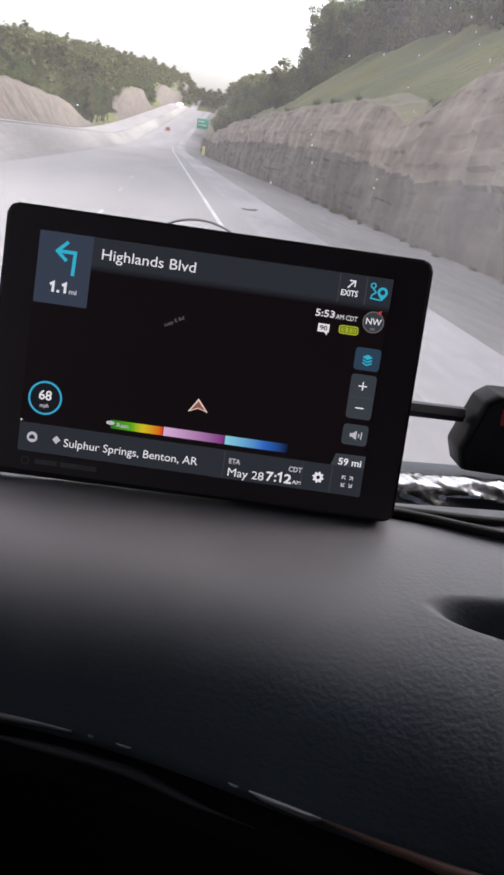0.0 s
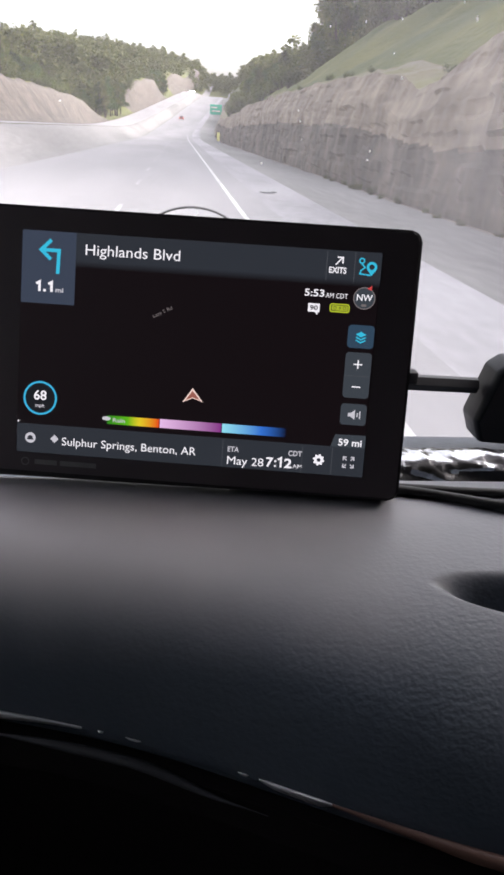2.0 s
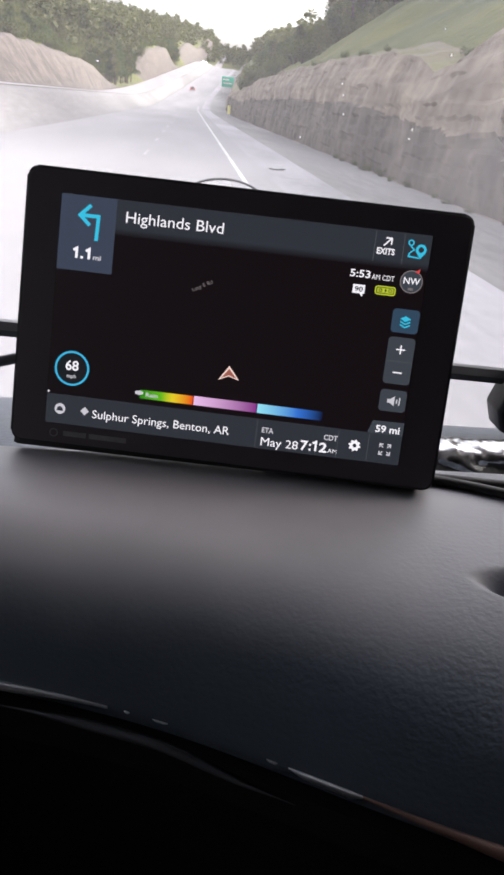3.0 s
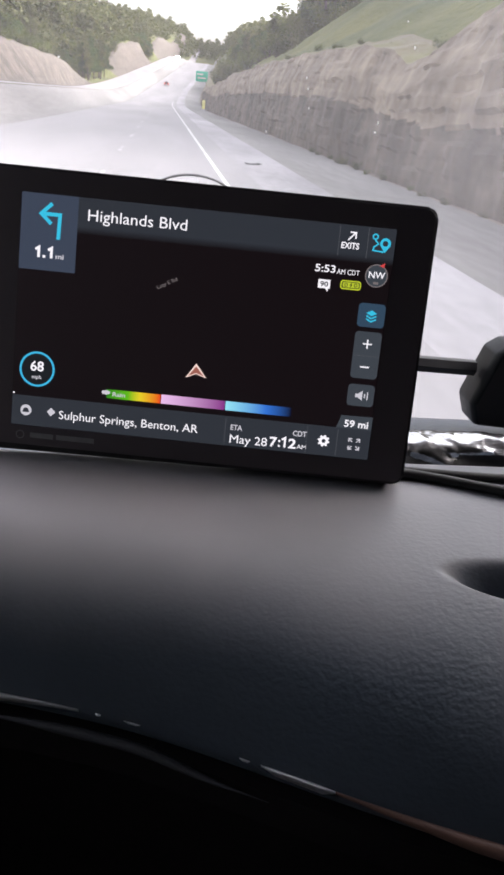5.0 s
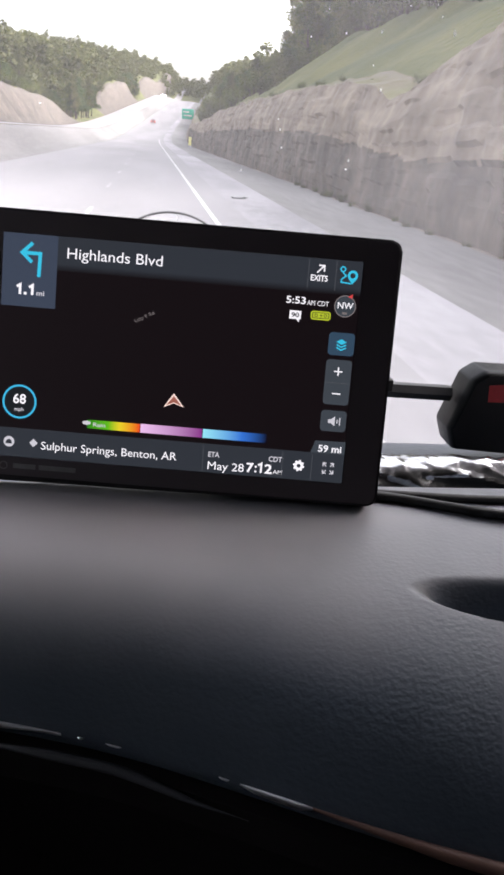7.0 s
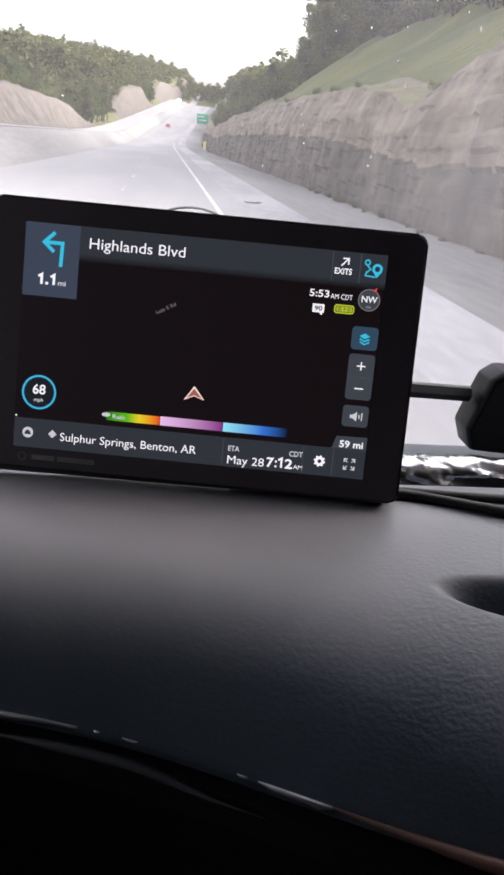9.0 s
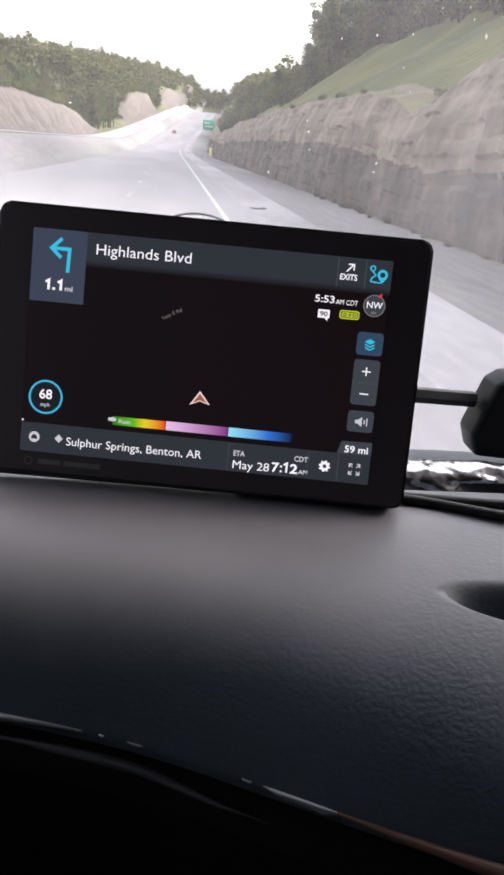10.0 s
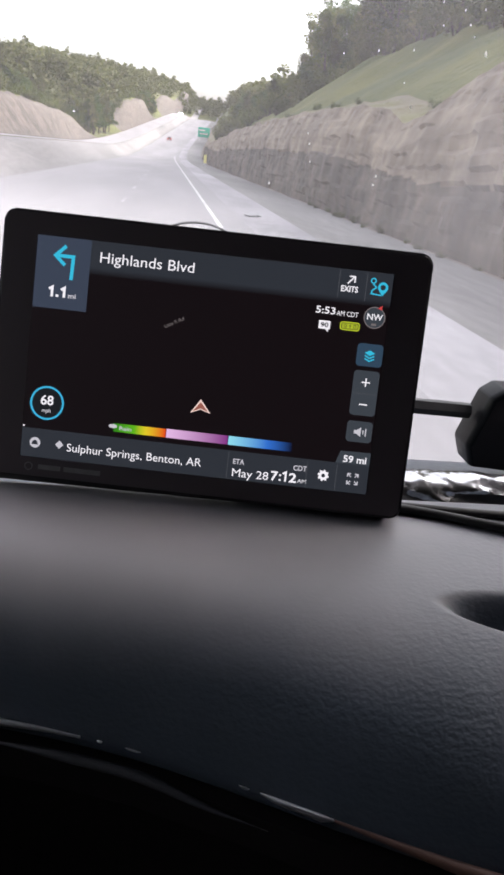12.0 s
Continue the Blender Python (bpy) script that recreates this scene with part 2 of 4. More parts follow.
# windshield film is dusty, and thickened to stand for the haze outside too
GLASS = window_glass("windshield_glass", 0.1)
SIDE_GLASS = window_glass("side_glass", 0.02)
CUP = window_glass("clear_rubber", 0.35)
SPLAT = surface("dried_splash", (0.85, 0.83, 0.8), rough=0.8, fine=400, bump=0)
st = SPLAT.node_tree
thin, both = st.nodes.new("ShaderNodeBsdfTranslucent"), st.nodes.new("ShaderNodeMixShader")
thin.inputs["Color"].default_value, both.inputs[0].default_value = (0.95, 0.94, 0.92, 1), 0.8
st.links.new(st.nodes["Principled BSDF"].outputs[0], both.inputs[1])
st.links.new(thin.outputs[0], both.inputs[2])
st.links.new(both.outputs[0], st.nodes["Material Output"].inputs["Surface"])
ROAD = surface("concrete_road", (0.265, 0.256, 0.262), rough=0.95, spec=0.08, spread=0.1, coarse=0.12, fine=3, bump=0.15, dist=0.02, stretch=(1.5, 0.25, 1))
SHOULDER = surface("asphalt_shoulder", (0.3, 0.29, 0.3), rough=0.95, spec=0.08, spread=0.2, coarse=0.2, fine=4, bump=0.2, dist=0.02, stretch=(1, 0.3, 1))
PAINT = surface("road_paint", (0.43, 0.42, 0.415), rough=0.7, spread=0.3, coarse=0.8, fine=8, bump=0.05)
GRASS = surface("bank_grass", (0.052, 0.07, 0.011), rough=0.95, second=(0.1, 0.1, 0.022), coarse=0.09, fine=1.6, bump=0.8, dist=0.25)
DIRT = surface("verge_gravel", (0.15, 0.125, 0.1), rough=0.95, second=(0.25, 0.21, 0.17), coarse=0.2, fine=4, bump=0.6, dist=0.1)
ROCK = rock_material("cut_rock", (0.178, 0.138, 0.102), (0.256, 0.206, 0.157), 0.09)
LOW_ROCK = rock_material("lower_bed_rock", (0.07, 0.055, 0.042), (0.124, 0.1, 0.079), 0.28)
CASE_GREY = surface("case_grey_plastic", (0.006, 0.0065, 0.0085), spec=0.16, rough=0.4, fine=200, bump=0.1, dist=0.0005)
DULL_GREY = surface("dull_grey_plastic", (0.036, 0.037, 0.044), rough=0.65, fine=200, bump=0.1, dist=0.0005)
GRAVEL = surface("median_gravel", (0.222, 0.214, 0.21), rough=0.95, spec=0.1, coarse=0.1, fine=3, bump=0.3, dist=0.05, stretch=(1, 0.2, 1))
BANK = rock_material("bank_rock", (0.06, 0.048, 0.039), (0.1, 0.082, 0.067))
LEDGE = surface("ledge_rubble", (0.2, 0.165, 0.125), rough=0.95, second=(0.12, 0.115, 0.05), coarse=0.25, fine=3, bump=0.6, dist=0.1)
WORN = surface("worn_paint", (0.3, 0.292, 0.296), rough=0.8, spread=0.3, coarse=0.8, fine=8, bump=0.05)
BARK = surface("bark", (0.05, 0.04, 0.032), rough=0.95, coarse=2, fine=14, bump=0.6, dist=0.05)
LEAF = [leaf_material("leaf_a", (0.046, 0.07, 0.013), (0.094, 0.112, 0.024)),
        leaf_material("leaf_b", (0.06, 0.075, 0.02), (0.108, 0.114, 0.038)),
        leaf_material("leaf_c", (0.034, 0.06, 0.017), (0.07, 0.1, 0.028))]
SIGN_GREEN = surface("sign_green", (0.03, 0.3, 0.2), rough=0.4, fine=20, bump=0)
SIGN_YELLOW = surface("sign_yellow", (0.62, 0.58, 0.22), rough=0.4, fine=20, bump=0)
STEEL = surface("galvanised_steel", (0.45, 0.45, 0.46), rough=0.5, metal=0.8, fine=30, bump=0.1)


# ==== builders ====
def mesh_ob(name, bm, material, smooth=True):
    me = bpy.data.meshes.new(name)
    bmesh.ops.recalc_face_normals(bm, faces=bm.faces)
    bm.to_mesh(me)
    bm.free()
    for mt in material if isinstance(material, (list, tuple)) else [material]:
        me.materials.append(mt)
    if smooth:
        me.polygons.foreach_set("use_smooth", [True] * len(me.polygons))
        me.set_sharp_from_angle(angle=radians(38))
    return new(name, me)


def part(name, bm, material, parent=None, label="", smooth=True):
    ob = mesh_ob(name, bm, material, smooth)
    ob.parent = parent
    if label:
        tagged(ob, label)
    return ob


def thing(name, m, label, category, group="", kind=""):
    ob = new(name)
    ob.empty_display_size = 0.05
    ob.matrix_world = m
    return tagged(ob, label, category, group, kind)


def put_box(bm, x0, x1, y0, y1, z0, z1, bevel=0.0, segs=2):
    made = bmesh.ops.create_cube(bm, size=1.0)
    for v in made["verts"]:
        v.co = Vector((x0 + (v.co.x + 0.5) * (x1 - x0), y0 + (v.co.y + 0.5) * (y1 - y0), z0 + (v.co.z + 0.5) * (z1 - z0)))
    if bevel:
        es = {e for v in made["verts"] for e in v.link_edges}
        bmesh.ops.bevel(bm, geom=list(es), offset=bevel, segments=segs, profile=0.5, affect="EDGES")
    return bm


def block(x0, x1, y0, y1, z0, z1, bevel=0.0, segs=2):
    return put_box(bmesh.new(), x0, x1, y0, y1, z0, z1, bevel, segs)


def prism(points, z0, z1, bevel=0.0, segs=2, bm=None):
    """A flat outline in x, y drawn up from z0 to z1."""
    bm = bm or bmesh.new()
    lo = [bm.verts.new((x, y, z0)) for x, y in points]
    hi = [bm.verts.new((x, y, z1)) for x, y in points]
    n = len(points)
    bm.faces.new(lo[::-1])
    top = bm.faces.new(hi)
    for i in range(n):
        bm.faces.new((lo[i], lo[(i + 1) % n], hi[(i + 1) % n], hi[i]))
    if bevel:
        bmesh.ops.bevel(bm, geom=list(top.edges), offset=bevel, segments=segs, profile=0.5, affect="EDGES")
    return bm


def rounded(x0, x1, y0, y1, r, n=5):
    pts = []
    for cx, cy, a in ((x1 - r, y1 - r, 0), (x0 + r, y1 - r, 90), (x0 + r, y0 + r, 180), (x1 - r, y0 + r, 270)):
        for i in range(n + 1):
            q = radians(a + 90 * i / n)
            pts.append((cx + r * math.cos(q), cy + r * math.sin(q)))
    return pts


def circle(cx, cy, r, n=32):
    return [(cx + r * math.cos(2 * math.pi * i / n), cy + r * math.sin(2 * math.pi * i / n)) for i in range(n)]


def stroke(points, w, z0, z1, bm=None):
    """A line of that width along points in x, y."""
    bm = bm or bmesh.new()
    pts = [Vector((*p, 0)) for p in points]
    left, right = [], []
    for i, p in enumerate(pts):
        a = (p - pts[i - 1]).normalized() if i else (pts[1] - p).normalized()
        b = (pts[i + 1] - p).normalized() if i < len(pts) - 1 else a
        d = (a + b).normalized()
        n = Vector((-d.y, d.x, 0)) * (w / 2 / max(0.4, d.dot(a)))
        left.append(p + n)
        right.append(p - n)
    for i in range(len(pts) - 1):
        prism([(q.x, q.y) for q in (left[i], left[i + 1], right[i + 1], right[i])], z0, z1, bm=bm)
    return bm


def ring(cx, cy, r, w, z0, z1, n=40):
    bm = bmesh.new()
    rows = []
    for i in range(n):
        q = 2 * math.pi * i / n
        rows.append([bm.verts.new((cx + rr * math.cos(q), cy + rr * math.sin(q), z)) for rr, z in ((r, z0), (r, z1), (r - w, z1), (r - w, z0))])
    for i in range(n):
        a, b = rows[i], rows[(i + 1) % n]
        for k in range(4):
            bm.faces.new((a[k], b[k], b[(k + 1) % 4], a[(k + 1) % 4]))
    return bm


def tube(points, radius, sides=10, bm=None, caps=True):
    """A round bar along points; radius a number or one for each point."""
    bm = bm or bmesh.new()
    pts = [Vector(p) for p in points]
    rad = radius if isinstance(radius, (list, tuple)) else [radius] * len(pts)
    rows, up = [], Vector((0, 0, 1))
    for i, p in enumerate(pts):
        d = (pts[min(i + 1, len(pts) - 1)] - pts[max(i - 1, 0)]).normalized()
        s = d.cross(up)
        s = s.normalized() if s.length > 1e-3 else Vector((1, 0, 0))
        u = s.cross(d).normalized()
        rows.append([bm.verts.new(p + rad[i] * (math.cos(2 * math.pi * k / sides) * s + math.sin(2 * math.pi * k / sides) * u)) for k in range(sides)])
    for a, b in zip(rows, rows[1:]):
        for k in range(sides):
            bm.faces.new((a[k], a[(k + 1) % sides], b[(k + 1) % sides], b[k]))
    if caps:
        bm.faces.new(rows[0][::-1])
        bm.faces.new(rows[-1])
    return bm


def spline(points, n=8):
    """Points along a smooth line through the given ones."""
    p = [Vector(q) for q in points]
    p = [2 * p[0] - p[1], *p, 2 * p[-1] - p[-2]]
    out = []
    for i in range(1, len(p) - 2):
        for k in range(n):
            t = k / n
            out.append(0.5 * (2 * p[i] + (p[i + 1] - p[i - 1]) * t + (2 * p[i - 1] - 5 * p[i] + 4 * p[i + 1] - p[i + 2]) * t * t + (3 * p[i] - p[i - 1] - 3 * p[i + 1] + p[i + 2]) * t ** 3))
    return [*out, p[-2]]


def letters(name, text, x, y, size, z, material, parent, width=None, turn=0.0, bold=0.0, label="", align="LEFT"):
    """A line of writing as a mesh; size is the height of its capitals, width its length."""
    cu = bpy.data.curves.new(name, "FONT")
    cu.body, cu.size, cu.offset, cu.align_x = text, size / 0.73, bold, align
    cu.resolution_u = 3
    tmp = bpy.data.objects.new(name, cu)
    scene.collection.objects.link(tmp)
    me = bpy.data.meshes.new_from_object(tmp)
    bpy.data.objects.remove(tmp)
    xs = [v.co.x for v in me.vertices]
    k = width / (max(xs) - min(xs)) if width else 1.0
    off = min(xs) if align == "LEFT" else 0
    for v in me.vertices:
        v.co.x = (v.co.x - off) * k
    me.transform(Matrix.Translation((x, y, z)) @ Matrix.Rotation(radians(turn), 4, "Z"))
    me.materials.append(material)
    ob = new(name, me)
    ob.parent = parent
    return tagged(ob, label) if label else ob


# ==== the land ====
def smooth_step(a, b, v):
    t = min(1.0, max(0.0, (v - a) / (b - a)))
    return t * t * (3 - 2 * t)


def road_z(y):
    """The road falls a little, then climbs the next hill."""
    if y < 170:
        return -0.011 * y
    c = min(y, 330) - 170
    return -1.87 - 0.011 * c + 0.00025 * c * c + 0.069 * max(0, min(y, 540) - 330)


def road_x(y):
    return 0.0 if y < 190 else 0.0003 * (y - 190) ** 2 if y < 330 else 5.88 + 0.084 * (y - 330)


def hump(y, mid, half):
    return math.exp(-((y - mid) / half) ** 2)


def cut_height(y):
    h = 6.0 + 1.4 * hump(y, 23, 6.5) - 1.1 * hump(y, 36, 6) + 0.5 * smooth_step(48, 80, y) - 1.6 * smooth_step(130, 215, y)
    return h + 0.55 * noise.noise(Vector((y * 0.07, 3.1, 0))) + 0.35 * noise.noise(Vector((y * 0.21, 7.7, 0)))


def left_bank(y):
    """Height of the cut bank beyond the opposite lanes: three spurs with wooded dips between."""
    return 5.8 * smooth_step(20, 70, y) * smooth_step(262, 205, y) + 9.5 * smooth_step(292, 350, y) * smooth_step(450, 405, y) + 10 * smooth_step(455, 510, y)


OPPOSITE_RISE = 2.1


def median_rise(d):
    """The opposite lanes run on higher ground."""
    return OPPOSITE_RISE * smooth_step(9.2, 13.2, -d)


def land_z(d, y):
    """Height of the land at d metres to the right of the camera's line along the road."""
    base = road_z(y) + 15 * smooth_step(590, 760, y)
    n = noise.noise(Vector((d * 0.06, y * 0.05, 1.7)))
    n2 = noise.noise(Vector((d * 0.35, y * 0.3, 5.1)))
    if -21.3 < d < 5.4:
        return base - 0.06 + median_rise(d)
    if d >= 5.4:
        z = -0.06 - 0.1 * smooth_step(5.4, 7.0, d) + 0.07 * n2 * smooth_step(6.5, 8.5, d)
        z += (cut_height(y) - 0.1) * smooth_step(10.9, 11.7, d)
        z += 0.62 * max(0, min(d, 26) - 12) * (1 + 0.2 * n) + 0.14 * max(0, d - 26) + 0.3 * n2 * smooth_step(11.5, 14, d)
        return base + z + smooth_step(12, 40, d) * 2.0 * n
    e = -d
    z = OPPOSITE_RISE - 0.06 + 0.15 * n2 * smooth_step(20.5, 22, e) + (left_bank(y) * (1 + 0.16 * n2) + 0.3) * smooth_step(21.5, 26.5 + n2, e)
    z += 0.17 * max(0, min(e, 62) - 27) + 0.1 * max(0, e - 62) + 0.4 * n2 * smooth_step(25, 29, e)
    return base + z + smooth_step(28, 60, e) * 3 * n


def band(name, d0, d1, y0, y1, lift, material, nx=2, step=6.0):
    """A strip that follows the road."""
    bm = bmesh.new()
    ys = [y0 + (y1 - y0) * i / max(1, int((y1 - y0) / step)) for i in range(max(1, int((y1 - y0) / step)) + 1)]
    rows = [[bm.verts.new((d0 + (d1 - d0) * k / nx + road_x(y), y, road_z(y) + lift)) for k in range(nx + 1)] for y in ys]
    for a, b in zip(rows, rows[1:]):
        for k in range(nx):
            bm.faces.new((a[k], a[k + 1], b[k + 1], b[k]))
    return mesh_ob(name, bm, material)


def build_ground():
    bm = bmesh.new()
    ds = [-2500, -1200, -600, -300, -180, -120, -90, -75, *range(-66, -34, 3), -33, -31, -29, -27.5, -26.5, -25.8, -25.2, -24.6, -24, -23.4, -22.8, -22.2, -21.8, -21.5, -21.3, -18, -13.2, -12.2, -11.2, -10.2, -9.2, 0, 5.4, 6.2, 7, 8, 9, 9.8, 10.4, 10.9, 11.2, 11.5, 11.9, 12.6,
          *[13.4 + 1.2 * i for i in range(19)], 37, 41, 46, 54, 65, 80, 110, 160, 260, 500, 1000, 2500]
    ys = [-2000, -800, -300, -120, -60, *[-40 + 2.5 * i for i in range(90)], *[190 + 8 * i for i in range(40)], *[520 + 30 * i for i in range(20)], 1200, 1500, 2200, 3500]
    rows = []
    for y in ys:
        rows.append([bm.verts.new((d + road_x(min(y, 1000)), y, land_z(d, min(y, 1000)) if abs(d) < 300 else land_z(math.copysign(300, d), min(y, 1000)))) for d in ds])
    for j in range(len(ys) - 1):
        for i in range(len(ds) - 1):
            f = bm.faces.new((rows[j][i], rows[j][i + 1], rows[j + 1][i + 1], rows[j + 1][i]))
            mid = (ds[i] + ds[i + 1]) / 2
            f.material_index = 1 if (-22 < mid < -21.2 or 9.5 < mid < 10.6) else 0
            if -27.2 < mid < -21.6 and left_bank(ys[j]) > 2.0:
                f.material_index = 2
            if 10.6 < mid < 13.2 and ys[j] < 400:
                f.material_index = 4
            if -14 < mid < -9 or 5 < mid < 9.5:
                f.material_index = 3
    tagged(mesh_ob("ground", bm, [GRASS, DIRT, BANK, GRAVEL, LEDGE]), "grassy roadside land with gravel verges and wooded banks", "ground", kind="structure")


build_ground()
tagged(band("road", -9.0, 3.2, -60, 580, 0.0, ROAD, 4), "pale grey concrete highway lanes", "road", kind="structure")
tagged(band("road_shoulder", 3.2, 5.4, -60, 580, -0.004, SHOULDER, 2), "grey asphalt shoulder beside the highway", "road", kind="structure")
tagged(band("road_opposite", -21.2, -13.2, -60, 580, OPPOSITE_RISE, ROAD, 4), "pale grey opposite carriageway of the highway", "road", kind="structure")
tagged(band("lane_edge_line", 1.98, 2.14, -40, 225, 0.006, PAINT, 1), "worn white edge line on the highway", "road marking", kind="structure")
for i in range(22):
    tagged(band("lane_dash", -1.92, -1.78, -14 + 12.2 * i, -11 + 12.2 * i, 0.006, WORN, 1, 3.0), "short white lane dash on the highway", "road marking", "lane dashes", "structure")


def build_tyre_scrap(d, y, turn):
    """A curled strip of shed tread."""
    scrap = thing("tyre_scrap", pose(d + road_x(y), y, road_z(y), 0, 0, turn), "black curled scrap of tyre tread lying on the shoulder", "tyre scrap", "tyre scraps")
    rows = []
    bm = bmesh.new()
    for i in range(15):
        x, lift = -0.32 + 0.64 * i / 14, 0.012 + 0.12 * (i / 14 - 0.35) ** 2 + 0.012 * math.sin(i * 1.7)
        half = 0.2 + 0.04 * math.sin(i * 2.3)
        rows.append([bm.verts.new((x, k * half + 0.06 * math.sin(i * 0.4), lift + z)) for k, z in ((-1, 0), (1, 0.004), (1, 0.022), (0.3, 0.03), (-0.3, 0.024), (-1, 0.018))])
    for a, b in zip(rows, rows[1:]):
        for k in range(6):
            bm.faces.new((a[k], a[(k + 1) % 6], b[(k + 1) % 6], b[k]))
    bm.faces.new(rows[0][::-1])
    bm.faces.new(rows[-1])
    part("tread", bm, RUBBER, scrap)


build_tyre_scrap(3.9, 33.6, 12)


def build_rock_face(name, side, y0, y1):
    """The blasted rock cut beside the road: uneven beds, ledges and upright joints."""
    bm = bmesh.new()
    nh = 36
    ys = [y0 + 0.5 * i for i in range(int((y1 - y0) / 0.5) + 1)]
    rows = []
    for y in ys:
        top = cut_height(y)
        joint = abs(noise.noise(Vector((y * 0.33, 11.0, 0)))) ** 0.5
        row = []
        for k in range(nh + 3):
            h = top * min(1, k / nh)
            bed = math.floor(h / 0.55 + 0.6 * noise.noise(Vector((y * 0.03, 0, 4))))
            ledge = 0.17 * noise.noise(Vector((bed * 3.7, y * 0.11, 9)))
            d = 10.0 + 0.13 * h + 0.35 * max(0.0, h - 0.72 * top) + ledge + 0.16 * noise.noise(Vector((y * 0.16, h * 0.4, 2))) - 0.12 * joint + 0.2 * noise.noise(Vector((math.floor(y / 1.9 + 0.7 * bed) * 2.3, bed * 1.7, 14))) + 0.06 * noise.noise(Vector((y * 1.3, h * 1.7, 6)))
            z = h - 0.25 if k == 0 else h + 0.08 * noise.noise(Vector((y * 0.9, h, 8)))
            if k > nh:
                d += 1.1 * (k - nh) + 0.4 * noise.noise(Vector((y * 0.5, k, 3)))
                z = top + 0.35 * (k - nh) - 0.12 + 0.25 * noise.noise(Vector((y * 0.7, k * 2, 5)))
            row.append(bm.verts.new((side * d + road_x(y), y, road_z(y) + z)))
        rows.append(row)
    for a, b in zip(rows, rows[1:]):
        for k in range(nh + 2):
            bm.faces.new((a[k], a[k + 1], b[k + 1], b[k])).material_index = 1 if k >= nh else 2 if a[k].co.z - road_z(a[k].co.y) < 2.3 + 1.0 * smooth_step(26, 60, a[k].co.y) + 0.7 * noise.noise(Vector((a[k].co.y * 0.04, 0.3, 1))) + 0.2 * noise.noise(Vector((a[k].co.y * 0.3, 0.3, 5))) else 0
    return tagged(mesh_ob(name, bm, [ROCK, LEDGE, LOW_ROCK], smooth=False), "pale layered rock cut with ledges beside the highway", "rock face", kind="structure")


build_rock_face("rock_wall", 1, -24, 230)


# ==== trees ====
def crown_mesh(rng, clumps, leaves, leaf, bm=None):
    """Many small leaves round clump centres."""
    bm = bm or bmesh.new()
    for c, r in clumps:
        for _ in range(leaves):
            v = Vector((rng.gauss(0, 1), rng.gauss(0, 1), rng.gauss(0, 0.8)))
            p = c + v.normalized() * r * rng.random() ** 0.4
            a = Vector((rng.gauss(0, 1), rng.gauss(0, 1), rng.gauss(0, 0.6))).normalized()
            b = a.cross(Vector((rng.gauss(0, 1), rng.gauss(0, 1), rng.gauss(0, 1)))).normalized()
            s = leaf * rng.uniform(0.6, 1.3)
            bm.faces.new([bm.verts.new(p + q) for q in (-a * s, b * s * 0.55, a * s, -b * s * 0.55)])
    return bm


def build_tree(seed, height, spread, tall=False):
    rng = random.Random(seed)
    tree = thing("tree", pose(0, 0, 0), "leafy green broadleaf tree on the roadside bank" if not tall else "tall slim green tree on the roadside bank", "tree", "roadside trees")
    lean = Vector((rng.uniform(-0.4, 0.4), rng.uniform(-0.4, 0.4), 0))
    axis = [Vector((0, 0, -0.4)) + lean * (t ** 2) + Vector((0, 0, height * 0.92 * t)) for t in (0, 0.15, 0.35, 0.55, 0.75, 1)]
    r0 = height * 0.018
    trunk = tube(axis, [r0 * 1.3, r0, r0 * 0.85, r0 * 0.65, r0 * 0.4, r0 * 0.12], 7)
    clumps = []
    for i in range(11):
        t = rng.uniform(0.3, 0.95)
        a = rng.uniform(0, 2 * math.pi)
        start = lean * t * t + Vector((0, 0, height * 0.92 * t))
        reach = spread * (1.15 - t) * rng.uniform(0.6, 1.1) if tall else spread * math.sin(math.pi * min(0.95, t * 0.9)) * rng.uniform(0.5, 1.05)
        end = start + Vector((math.cos(a) * reach, math.sin(a) * reach, rng.uniform(0.1, 0.45) * reach + 0.2))
        tube([start, (start + end) / 2 + Vector((0, 0, 0.15 * reach)), end], [r0 * 0.4, r0 * 0.25, r0 * 0.08], 5, bm=trunk)
        for _ in range(4):
            q = start.lerp(end, rng.uniform(0.45, 1.1)) + Vector((rng.gauss(0, 0.4), rng.gauss(0, 0.4), rng.gauss(0, 0.35)))
            clumps.append((q, rng.uniform(0.45, 1.0) * spread * 0.36))
    for _ in range(8):
        t = rng.uniform(0.6, 1.05)
        clumps.append((lean * t * t + Vector((rng.gauss(0, spread * 0.2), rng.gauss(0, spread * 0.2), height * 0.95 * t)), rng.uniform(0.4, 0.8) * spread * 0.34))
    part("trunk", trunk, BARK, tree)
    part("crown", crown_mesh(rng, clumps, 80, 0.13 + 0.006 * height), LEAF[seed % 3], tree, smooth=False)
    return tree


def build_shrub(seed):
    rng = random.Random(seed)
    sh = thing("shrub", pose(0, 0, 0), "low bushy green shrub on the bank", "shrub", "roadside shrubs")
    stems = bmesh.new()
    clumps = []
    for i in range(6):
        a = rng.uniform(0, 6.28)
        e = Vector((math.cos(a) * 0.6, math.sin(a) * 0.6, rng.uniform(0.5, 1.2)))
        tube([(0, 0, -0.2), e * 0.5 + Vector((0, 0, 0.1)), e], [0.04, 0.025, 0.01], 5, bm=stems)
        clumps += [(e, rng.uniform(0.35, 0.65)), (e * 0.6, 0.4)]
    part("stems", stems, BARK, sh)
    part("crown", crown_mesh(rng, clumps, 70, 0.08), LEAF[seed % 2], sh, smooth=False)
    return sh


protos = [build_tree(11, 13, 4.2), build_tree(12, 11, 3.8), build_tree(13, 15, 3.4, True), build_tree(14, 9.5, 3.6), build_tree(15, 12, 3.0, True)]
